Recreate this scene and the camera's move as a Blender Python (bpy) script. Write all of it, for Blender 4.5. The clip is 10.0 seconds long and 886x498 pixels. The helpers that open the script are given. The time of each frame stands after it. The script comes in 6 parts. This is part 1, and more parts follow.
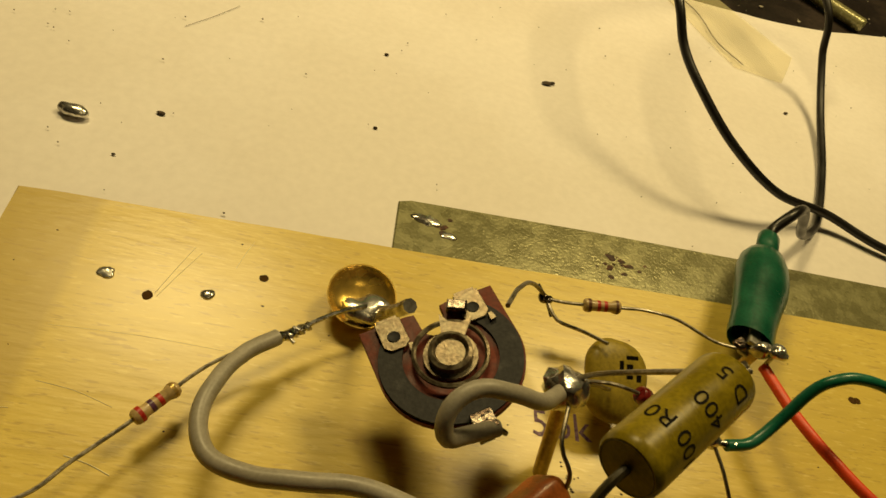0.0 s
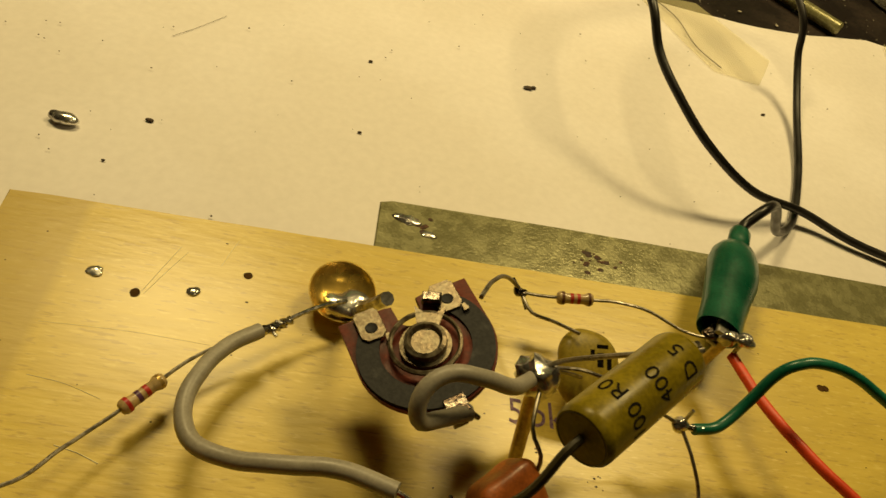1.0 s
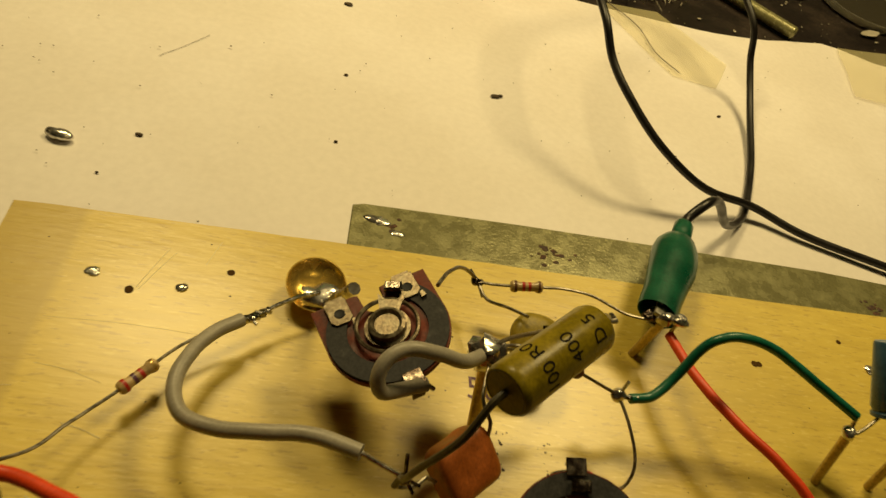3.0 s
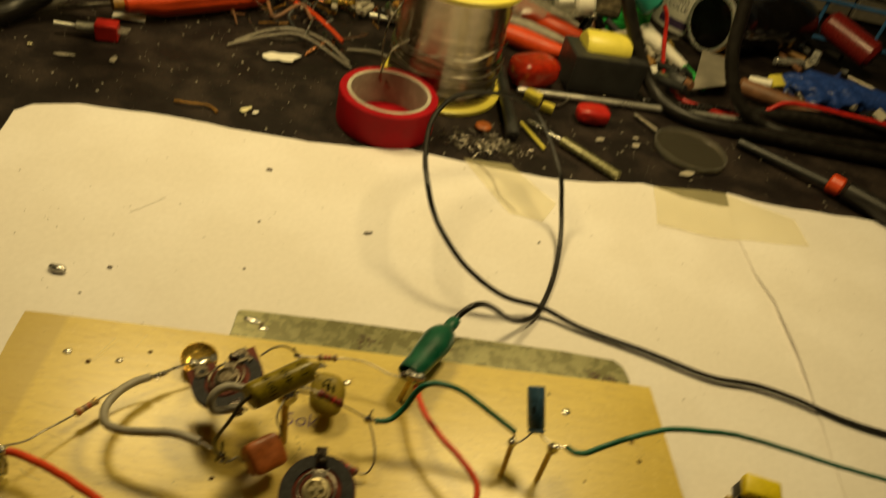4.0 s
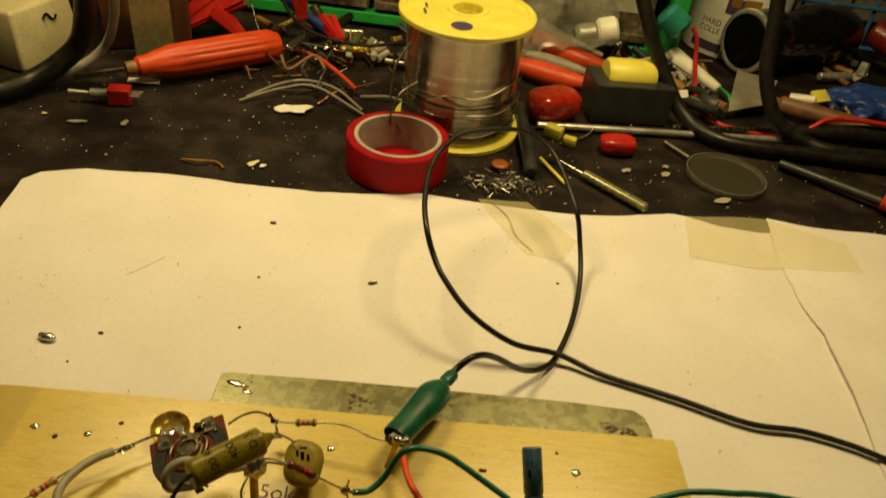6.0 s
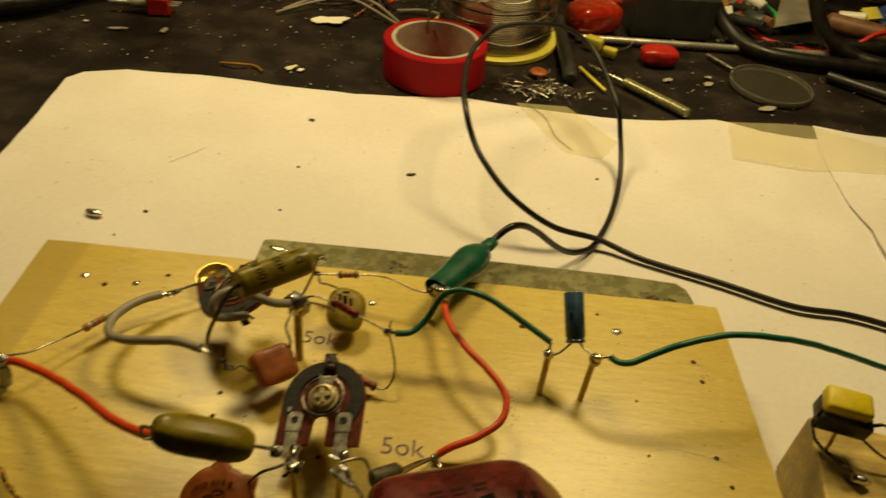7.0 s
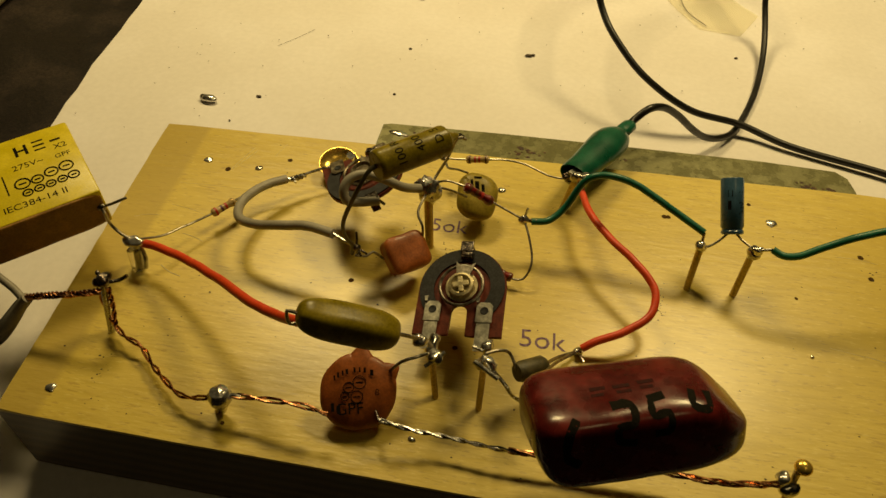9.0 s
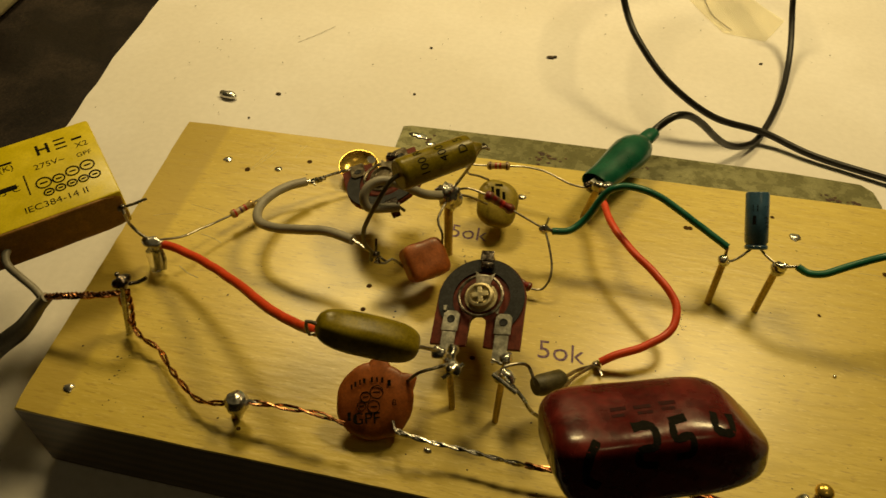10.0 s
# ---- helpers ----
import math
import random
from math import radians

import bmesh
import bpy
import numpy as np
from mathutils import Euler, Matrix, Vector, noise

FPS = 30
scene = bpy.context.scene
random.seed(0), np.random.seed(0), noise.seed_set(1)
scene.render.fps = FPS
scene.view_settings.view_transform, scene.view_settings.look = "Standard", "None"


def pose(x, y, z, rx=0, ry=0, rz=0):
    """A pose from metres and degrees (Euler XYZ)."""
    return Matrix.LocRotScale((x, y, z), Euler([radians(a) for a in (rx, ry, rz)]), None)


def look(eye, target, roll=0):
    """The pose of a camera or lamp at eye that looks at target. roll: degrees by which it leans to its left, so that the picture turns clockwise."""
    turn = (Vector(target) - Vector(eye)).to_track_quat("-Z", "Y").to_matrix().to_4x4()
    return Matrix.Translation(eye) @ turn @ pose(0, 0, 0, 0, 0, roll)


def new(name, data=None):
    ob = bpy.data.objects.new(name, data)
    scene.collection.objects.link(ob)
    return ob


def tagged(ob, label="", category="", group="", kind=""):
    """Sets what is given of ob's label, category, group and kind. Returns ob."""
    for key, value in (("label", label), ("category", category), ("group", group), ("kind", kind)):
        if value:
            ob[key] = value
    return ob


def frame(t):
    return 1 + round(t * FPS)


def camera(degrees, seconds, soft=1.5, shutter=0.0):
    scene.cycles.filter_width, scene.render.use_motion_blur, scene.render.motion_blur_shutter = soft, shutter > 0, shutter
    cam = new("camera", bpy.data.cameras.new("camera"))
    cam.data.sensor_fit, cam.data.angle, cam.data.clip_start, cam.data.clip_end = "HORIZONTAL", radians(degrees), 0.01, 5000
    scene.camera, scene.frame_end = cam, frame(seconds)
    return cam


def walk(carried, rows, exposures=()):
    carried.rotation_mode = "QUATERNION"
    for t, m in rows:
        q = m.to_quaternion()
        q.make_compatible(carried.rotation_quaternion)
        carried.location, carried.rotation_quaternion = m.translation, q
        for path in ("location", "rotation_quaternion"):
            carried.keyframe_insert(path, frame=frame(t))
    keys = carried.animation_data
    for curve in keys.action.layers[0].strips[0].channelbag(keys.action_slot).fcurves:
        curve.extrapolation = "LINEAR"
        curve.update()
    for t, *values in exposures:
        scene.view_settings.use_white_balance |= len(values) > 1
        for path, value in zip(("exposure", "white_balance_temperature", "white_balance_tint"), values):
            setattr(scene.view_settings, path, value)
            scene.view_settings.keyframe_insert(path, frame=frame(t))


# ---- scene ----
cam = camera(62.1, 10.0, shutter=0.6)
PATH = [
    (0, (0.05, 0.013, 0.139), (0.376, 1.323, -1.336), 21.7),
    (0.5, (0.051, 0.01, 0.14), (0.393, 1.329, -1.324), 21.9),
    (1, (0.053, 0.008, 0.142), (0.385, 1.337, -1.315), 21.0),
    (1.5, (0.056, 0.006, 0.143), (0.399, 1.343, -1.304), 20.7),
    (2, (0.059, 0.004, 0.146), (0.404, 1.344, -1.298), 20.3),
    (2.2, (0.061, 0.003, 0.147), (0.414, 1.349, -1.29), 20.3),
    (3.3, (0.056, -0.015, 0.163), (0.393, 1.328, -1.281), 19.5),
    (3.5, (0.061, -0.046, 0.197), (0.359, 1.343, -1.211), 17.1),
    (4, (0.101, -0.082, 0.24), (0.373, 1.461, -1.002), 16.0),
    (4.5, (0.11, -0.088, 0.257), (0.257, 1.54, -0.895), 12.8),
    (5, (0.127, -0.076, 0.249), (0.233, 1.558, -0.9), 9.9),
    (5.2, (0.13, -0.071, 0.25), (0.233, 1.558, -0.907), 10.1),
    (6.3, (0.131, -0.064, 0.219), (0.212, 1.528, -0.989), 8.4),
    (6.5, (0.141, -0.071, 0.209), (0.221, 1.499, -1.027), 8.5),
    (7, (0.132, -0.087, 0.202), (0.142, 1.47, -1.053), 7.4),
    (7.5, (0.124, -0.096, 0.201), (0.025, 1.433, -1.084), 6.0),
    (8, (0.119, -0.093, 0.191), (-0.055, 1.341, -1.192), 3.0),
    (8.5, (0.119, -0.085, 0.189), (-0.056, 1.288, -1.256), 2.3),
    (9, (0.117, -0.08, 0.188), (-0.064, 1.263, -1.282), 2.3),
    (9.5, (0.117, -0.078, 0.19), (-0.079, 1.263, -1.282), 2.1),
    (10, (0.114, -0.076, 0.19), (-0.094, 1.244, -1.298), 2.7),
]
walk(cam, [(t, look(eye, target, roll)) for t, eye, target, roll in PATH], [(0, 0.0), (10, 0.0)])

from mathutils.bvhtree import BVHTree

METRE = 0.001          # all sizes below are in millimetres
TOP = 28.0             # height of the plywood board


def V(*p):
    return Vector(p) * METRE


# ---- light ----
def area(name, at, target, size, watts, colour):
    lamp = bpy.data.lights.new(name, "AREA")
    lamp.shape, lamp.size, lamp.size_y = "RECTANGLE", size[0], size[1]
    lamp.energy, lamp.color = watts, colour
    ob = new(name, lamp)
    ob.matrix_world = look(V(*at), V(*target))
    return ob


WARM = (1.0, 0.762, 0.325)
area("bench_lamp", (-50, 362, 450), (-50, 362.1, 0), (0.14, 0.10), 1.64, WARM)
area("second_bench_lamp", (282, 330, 452), (282, 330.1, 0), (0.14, 0.10), 1.64, WARM)
area("ceiling_lamp", (500, -300, 1550), (150, 150, 0), (0.25, 0.25), 0.6, WARM)

world = bpy.data.worlds.new("room_air")
world.use_nodes = True
world.node_tree.nodes["Background"].inputs[0].default_value = (1.0, 0.68, 0.32, 1)
world.node_tree.nodes["Background"].inputs[1].default_value = 0.085
scene.world = world


# ---- materials ----
def mat(name, col, rough=0.5, metal=0.0, var=0.18, scale=250.0, fine=1800.0, bump=0.15, col2=None,
        mix=(0.45, 0.62), coat=0.0, trans=0.0, alpha=1.0, stretch=(1, 1, 1), depth=0.0002, spec=0.5):
    m = bpy.data.materials.new(name)
    m.use_nodes = True
    nt = m.node_tree
    n, l = nt.nodes, nt.links
    b = n["Principled BSDF"]
    tc, mp = n.new("ShaderNodeTexCoord"), n.new("ShaderNodeMapping")
    mp.inputs["Scale"].default_value = stretch
    l.new(tc.outputs["Object"], mp.inputs[0])
    big, small = n.new("ShaderNodeTexNoise"), n.new("ShaderNodeTexNoise")
    big.inputs["Scale"].default_value, big.inputs["Detail"].default_value = scale, 4
    small.inputs["Scale"].default_value, small.inputs["Detail"].default_value = fine, 5
    l.new(mp.outputs[0], big.inputs["Vector"])
    l.new(mp.outputs[0], small.inputs["Vector"])
    ramp = n.new("ShaderNodeValToRGB")
    ramp.color_ramp.elements[0].position, ramp.color_ramp.elements[1].position = mix
    dark = col2 if col2 else tuple(c * (1 - var) for c in col)
    ramp.color_ramp.elements[0].color = (*dark, 1)
    ramp.color_ramp.elements[1].color = (*col, 1)
    l.new(big.outputs["Fac"], ramp.inputs[0])
    hsv = n.new("ShaderNodeMixRGB")
    hsv.blend_type, hsv.inputs[0].default_value = "MULTIPLY", 1.0
    r2 = n.new("ShaderNodeMapRange")
    r2.inputs[1].default_value, r2.inputs[2].default_value = 0.3, 0.7
    r2.inputs[3].default_value, r2.inputs[4].default_value = 1 - var, 1 + var * 0.4
    l.new(small.outputs["Fac"], r2.inputs[0])
    l.new(ramp.outputs[0], hsv.inputs[1])
    l.new(r2.outputs[0], hsv.inputs[2])
    l.new(hsv.outputs[0], b.inputs["Base Color"])
    rr = n.new("ShaderNodeMapRange")
    rr.inputs[1].default_value, rr.inputs[2].default_value = 0.3, 0.7
    rr.inputs[3].default_value, rr.inputs[4].default_value = max(0.02, rough * 0.75), min(1, rough * 1.3)
    l.new(big.outputs["Fac"], rr.inputs[0])
    l.new(rr.outputs[0], b.inputs["Roughness"])
    b.inputs["Metallic"].default_value = metal
    b.inputs["Coat Weight"].default_value = coat
    b.inputs["Coat Roughness"].default_value = 0.12
    b.inputs["Transmission Weight"].default_value = trans
    b.inputs["Alpha"].default_value = alpha
    b.inputs["Specular IOR Level"].default_value = spec
    if bump:
        bp = n.new("ShaderNodeBump")
        bp.inputs["Strength"].default_value, bp.inputs["Distance"].default_value = bump, depth
        l.new(small.outputs["Fac"], bp.inputs["Height"])
        l.new(bp.outputs[0], b.inputs["Normal"])
    return m


def wood_material():
    """Birch plywood: fine grain along x, short dark flecks, a paler varnished field with a straight edge near one end."""
    m = bpy.data.materials.new("birch_plywood")
    m.use_nodes = True
    nt = m.node_tree
    n, l = nt.nodes, nt.links
    b = n["Principled BSDF"]
    tc = n.new("ShaderNodeTexCoord")

    def noise_at(stretch, scale, detail):
        mp, t = n.new("ShaderNodeMapping"), n.new("ShaderNodeTexNoise")
        mp.inputs["Scale"].default_value = stretch
        mp.inputs["Rotation"].default_value = (0, 0, 0.04)
        t.inputs["Scale"].default_value, t.inputs["Detail"].default_value = scale, detail
        l.new(tc.outputs["Object"], mp.inputs[0])
        l.new(mp.outputs[0], t.inputs["Vector"])
        return t

    def mixed(kind, fac, a, c):
        x = n.new("ShaderNodeMixRGB")
        x.blend_type = kind
        for k, v in ((0, fac), (1, a), (2, c)):
            if isinstance(v, (int, float)):
                x.inputs[k].default_value = v
            elif isinstance(v, tuple):
                x.inputs[k].default_value = v
            else:
                l.new(v, x.inputs[k])
        return x.outputs[0]

    def ramp(src, lo, hi, a=0.0, c=1.0):
        x = n.new("ShaderNodeMapRange")
        x.inputs[1].default_value, x.inputs[2].default_value = lo, hi
        x.inputs[3].default_value, x.inputs[4].default_value = a, c
        l.new(src, x.inputs[0])
        return x.outputs[0]

    grain = noise_at((0.22, 1, 1), 520, 6)
    cloud = noise_at((0.5, 1, 1), 26, 3)
    fleck = noise_at((0.20, 1, 1), 1700, 2)
    stain = noise_at((1, 1, 1), 55, 4)
    pale = noise_at((0.22, 1, 1), 1500, 3)
    base = mixed("MIX", ramp(cloud.outputs["Fac"], 0.35, 0.65), (0.590, 0.435, 0.062, 1), (0.680, 0.520, 0.090, 1))
    base = mixed("MIX", ramp(grain.outputs["Fac"], 0.42, 0.70, 0, 0.42), base, (0.47, 0.335, 0.05, 1))
    base = mixed("MIX", ramp(fleck.outputs["Fac"], 0.60, 0.69, 0, 0.45), base, (0.35, 0.22, 0.05, 1))
    base = mixed("MIX", ramp(pale.outputs["Fac"], 0.58, 0.68, 0, 0.45), base, (0.78, 0.64, 0.18, 1))
    base = mixed("MIX", ramp(stain.outputs["Fac"], 0.66, 0.76, 0, 0.30), base, (0.36, 0.23, 0.09, 1))
    # the end that was left without varnish is browner
    sep = n.new("ShaderNodeSeparateXYZ")
    l.new(tc.outputs["Object"], sep.inputs[0])
    bare = ramp(sep.outputs[0], 0.0086, 0.0106, 0.62, 0.0)
    base = mixed("MIX", bare, base, (0.42, 0.30, 0.06, 1))
    # ply layers show on the cut sides; their dark colour also holds the shade there
    wave = n.new("ShaderNodeTexWave")
    wave.wave_type, wave.bands_direction = "BANDS", "Z"
    wave.inputs["Scale"].default_value, wave.inputs["Distortion"].default_value = 70, 0.6
    l.new(tc.outputs["Object"], wave.inputs["Vector"])
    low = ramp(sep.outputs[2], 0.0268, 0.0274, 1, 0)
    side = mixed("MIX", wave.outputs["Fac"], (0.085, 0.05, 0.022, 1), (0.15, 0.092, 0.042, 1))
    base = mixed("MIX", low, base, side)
    l.new(base, b.inputs["Base Color"])
    l.new(ramp(cloud.outputs["Fac"], 0.3, 0.7, 0.34, 0.48), b.inputs["Roughness"])
    b.inputs["Coat Weight"].default_value, b.inputs["Coat Roughness"].default_value = 0.32, 0.24
    bp = n.new("ShaderNodeBump")
    bp.inputs["Strength"].default_value, bp.inputs["Distance"].default_value = 0.5, 0.0003
    l.new(grain.outputs["Fac"], bp.inputs["Height"])
    l.new(bp.outputs[0], b.inputs["Normal"])
    return m


M = dict(
    wood=wood_material(),
    paper=mat("white_paper", (0.80, 0.765, 0.76), 0.7, var=0.05, scale=18, fine=400, bump=0.12, col2=(0.76, 0.72, 0.70), depth=0.0004),
    tape_clear=mat("masking_tape", (0.78, 0.72, 0.45), 0.4, var=0.08, scale=60, fine=700),
    tape_thin=mat("thin_clear_tape", (0.92, 0.84, 0.48), 0.35, var=0.05, scale=60, fine=700, alpha=0.17),
    desk=mat("black_desk", (0.030, 0.021, 0.017), 0.6, var=0.5, scale=45, fine=900, bump=0.4, col2=(0.013, 0.009, 0.008), spec=0.2),
    wall=mat("room_wall", (0.14, 0.12, 0.10), 0.9, scale=4, fine=60),
    zinc=mat("galvanised_steel", (0.27, 0.258, 0.125), 0.27, metal=0.35, var=0.2, scale=260, fine=1500, col2=(0.23, 0.22, 0.102), bump=0.28, depth=0.0003, coat=0.2),
    steel=mat("tinned_wire", (0.62, 0.60, 0.56), 0.24, metal=1.0, var=0.35, scale=500, bump=0.25),
    dull=mat("dull_wire", (0.42, 0.38, 0.31), 0.36, metal=1.0, var=0.35, scale=600, bump=0.25),
    solder=mat("solder", (0.86, 0.84, 0.79), 0.21, metal=0.85, var=0.35, scale=350, fine=900, bump=0.4, col2=(0.30, 0.28, 0.25), mix=(0.35, 0.6)),
    oldtin=mat("tarnished_tin", (0.30, 0.26, 0.18), 0.40, metal=0.7, var=0.4, scale=500, bump=0.3, col2=(0.14, 0.11, 0.07)),
    flux=mat("burnt_solder", (0.30, 0.26, 0.22), 0.22, metal=0.9, var=0.5, scale=500, bump=0.5, col2=(0.05, 0.035, 0.025)),
    brass=mat("brass", (0.88, 0.60, 0.13), 0.24, metal=0.75, var=0.2, scale=300, fine=900, bump=0.1),
    hubmetal=mat("worn_hub", (0.74, 0.64, 0.38), 0.36, metal=0.6, var=0.25, scale=400),
    brasspin=mat("dull_brass_nail", (0.62, 0.47, 0.20), 0.36, metal=0.9, var=0.3, scale=300),
    copper=mat("copper_wire", (0.78, 0.38, 0.18), 0.25, metal=1.0, var=0.45, scale=420, fine=1600, col2=(0.42, 0.18, 0.08)),
    gray=mat("gray_pvc", (0.36, 0.33, 0.27), 0.42, var=0.15, scale=160, bump=0.08),
    red=mat("red_pvc", (0.76, 0.065, 0.010), 0.40, var=0.15, scale=160, bump=0.08),
    green=mat("green_pvc", (0.009, 0.15, 0.09), 0.34, var=0.2, scale=160, bump=0.08),
    boot=mat("green_soft_pvc", (0.005, 0.105, 0.055), 0.32, var=0.3, scale=120, bump=0.25, coat=0.2),
    black=mat("black_pvc", (0.012, 0.010, 0.008), 0.40, var=0.25, scale=150, bump=0.1, spec=0.4),
    phenol=mat("brown_phenolic", (0.17, 0.036, 0.020), 0.5, var=0.3, scale=300, bump=0.2, spec=0.2),
    carbon=mat("carbon_track", (0.050, 0.050, 0.052), 0.6, var=0.3, scale=500, bump=0.2, spec=0.15),
    tinplate=mat("tin_terminal", (0.58, 0.56, 0.48), 0.42, metal=0.6, var=0.3, scale=600, bump=0.2),
    olive=mat("olive_film", (0.27, 0.205, 0.009), 0.30, var=0.28, scale=200, bump=0.08, coat=0.0, spec=0.22),
    olive_end=mat("resin_end", (0.10, 0.08, 0.03), 0.5, var=0.35, scale=400, bump=0.3),
    olive_light=mat("olive_ceramic", (0.36, 0.27, 0.03), 0.40, var=0.25, scale=240, bump=0.15, coat=0.0, spec=0.25),
    ink=mat("black_ink", (0.016, 0.014, 0.010), 0.8, var=0.3, scale=900, spec=0.05),
    stamp=mat("faded_stamp_ink", (0.05, 0.008, 0.007), 0.6, var=0.3, scale=900, spec=0.1),
    purple=mat("violet_pen", (0.12, 0.06, 0.14), 0.7, var=0.4, scale=1200, col2=(0.22, 0.13, 0.18)),
    orange=mat("orange_dip", (0.40, 0.105, 0.015), 0.44, var=0.28, scale=260, bump=0.2, coat=0.1),
    maroon=mat("maroon_dip", (0.150, 0.015, 0.012), 0.26, var=0.4, scale=130, fine=400, bump=0.14, coat=0.35, depth=0.0005, spec=0.4),
    yellow=mat("yellow_case", (0.74, 0.59, 0.006), 0.36, var=0.12, scale=160, bump=0.08),
    resin=mat("yellow_resin", (0.36, 0.18, 0.03), 0.45, var=0.3, scale=260, bump=0.35),
    blue=mat("blue_sleeve", (0.055, 0.135, 0.24), 0.32, var=0.2, scale=260, bump=0.06, coat=0.25),
    beige=mat("beige_resistor", (0.52, 0.37, 0.16), 0.36, var=0.2, scale=500, coat=0.3),
    dark_red=mat("dark_red_lacquer", (0.22, 0.015, 0.012), 0.3, var=0.3, scale=500, coat=0.4),
    band_red=mat("red_band", (0.50, 0.03, 0.02), 0.35, scale=900),
    band_brown=mat("brown_band", (0.13, 0.05, 0.02), 0.35, scale=900),
    band_violet=mat("violet_band", (0.10, 0.03, 0.09), 0.35, scale=900),
    band_gold=mat("gold_band", (0.50, 0.34, 0.10), 0.3, metal=0.5, scale=900),
    glassy=mat("clear_plastic", (0.85, 0.82, 0.7), 0.12, trans=0.9, var=0.05, bump=0.05),
    dirt=mat("dark_dirt", (0.09, 0.06, 0.035), 0.8, var=0.5, scale=900),
    rust=mat("rust_spot", (0.13, 0.06, 0.035), 0.8, var=0.6, scale=700, bump=0.4),
    palewood=mat("pale_softwood", (0.68, 0.50, 0.14), 0.5, var=0.2, scale=160, fine=900, stretch=(0.3, 1, 1), bump=0.3, col2=(0.50, 0.36, 0.10)),
    pit=mat("nail_hole", (0.085, 0.045, 0.014), 0.9, scale=900, spec=0.05),
)


# ---- making things ----
BASE = {}
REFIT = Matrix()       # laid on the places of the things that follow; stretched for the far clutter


def link(name, bm, material, smooth=True):
    me = bpy.data.meshes.new(name)
    bmesh.ops.recalc_face_normals(bm, faces=bm.faces)
    for f in bm.faces:
        f.smooth = smooth
    bm.to_mesh(me)
    bm.free()
    me.materials.append(M[material] if isinstance(material, str) else material)
    return new(name, me)


def auto_edges(ob, degrees=40):
    """Marks edges sharper than that, so that smooth shading stops there."""
    me = ob.data
    bm = bmesh.new()
    bm.from_mesh(me)
    for e in bm.edges:
        if len(e.link_faces) == 2 and e.calc_face_angle(0) > radians(degrees):
            e.smooth = False
    bm.to_mesh(me)
    bm.free()


def thing(name, base, label, category, group="", kind=""):
    ob = new(name)
    ob.empty_display_size = 0.002
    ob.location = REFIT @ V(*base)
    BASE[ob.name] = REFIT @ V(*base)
    return tagged(ob, label, category, group, kind)


def part(name, bm, material, parent, label="", smooth=True):
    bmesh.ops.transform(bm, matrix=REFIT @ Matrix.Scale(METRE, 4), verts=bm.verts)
    at = BASE[parent.name]
    bmesh.ops.translate(bm, vec=-at, verts=bm.verts)
    ob = link(name, bm, material, smooth)
    auto_edges(ob)
    ob.parent = parent
    BASE[ob.name] = at
    return tagged(ob, label)


def solo(name, bm, material, base, label, category, group="", kind="", smooth=True):
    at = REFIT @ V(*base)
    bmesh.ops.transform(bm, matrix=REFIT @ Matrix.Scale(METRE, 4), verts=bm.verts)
    bmesh.ops.translate(bm, vec=-at, verts=bm.verts)
    ob = link(name, bm, material, smooth)
    auto_edges(ob)
    ob.location = at
    BASE[ob.name] = at
    return tagged(ob, label, category, group, kind)


def B():
    return bmesh.new()


def curve_points(pts, step=1.2):
    """A smooth line through the points."""
    p = [Vector(q) for q in pts]
    if len(p) == 2:
        return p
    ext = [2 * p[0] - p[1]] + p + [2 * p[-1] - p[-2]]
    out = []
    for i in range(1, len(ext) - 2):
        a, b, c, d = ext[i - 1:i + 3]
        k = max(2, int((c - b).length / step))
        for j in range(k):
            t = j / k
            out.append(0.5 * (2 * b + (c - a) * t + (2 * a - 5 * b + 4 * c - d) * t * t + (3 * b - a - 3 * c + d) * t ** 3))
    out.append(p[-1])
    return out


def sweep(bm, line, r, sides=10, cap=True):
    """A round rod along a line; r is a number or a function of 0..1."""
    n = len(line)
    side = None
    rings = []
    for i, p in enumerate(line):
        d = (line[min(i + 1, n - 1)] - line[max(i - 1, 0)]).normalized()
        if side is None:
            side = d.cross(Vector((0.3, 0.2, 1))).normalized()
        side = (side - d * side.dot(d)).normalized()
        up = d.cross(side)
        rad = r(i / (n - 1)) if callable(r) else r
        rings.append([bm.verts.new(p + (side * math.cos(a) + up * math.sin(a)) * rad)
                      for a in (2 * math.pi * k / sides for k in range(sides))])
    for a, b in zip(rings, rings[1:]):
        for k in range(sides):
            bm.faces.new((a[k], a[(k + 1) % sides], b[(k + 1) % sides], b[k]))
    if cap:
        bm.faces.new(rings[0][::-1])
        bm.faces.new(rings[-1])
    return bm


def tube(pts, r, sides=10, step=1.2, wobble=0.0, bm=None):
    line = curve_points(pts, step)
    if wobble:
        line = [p + Vector(noise.noise_vector(p * 0.25)) * wobble for p in line]
    return sweep(bm or B(), line, r, sides)


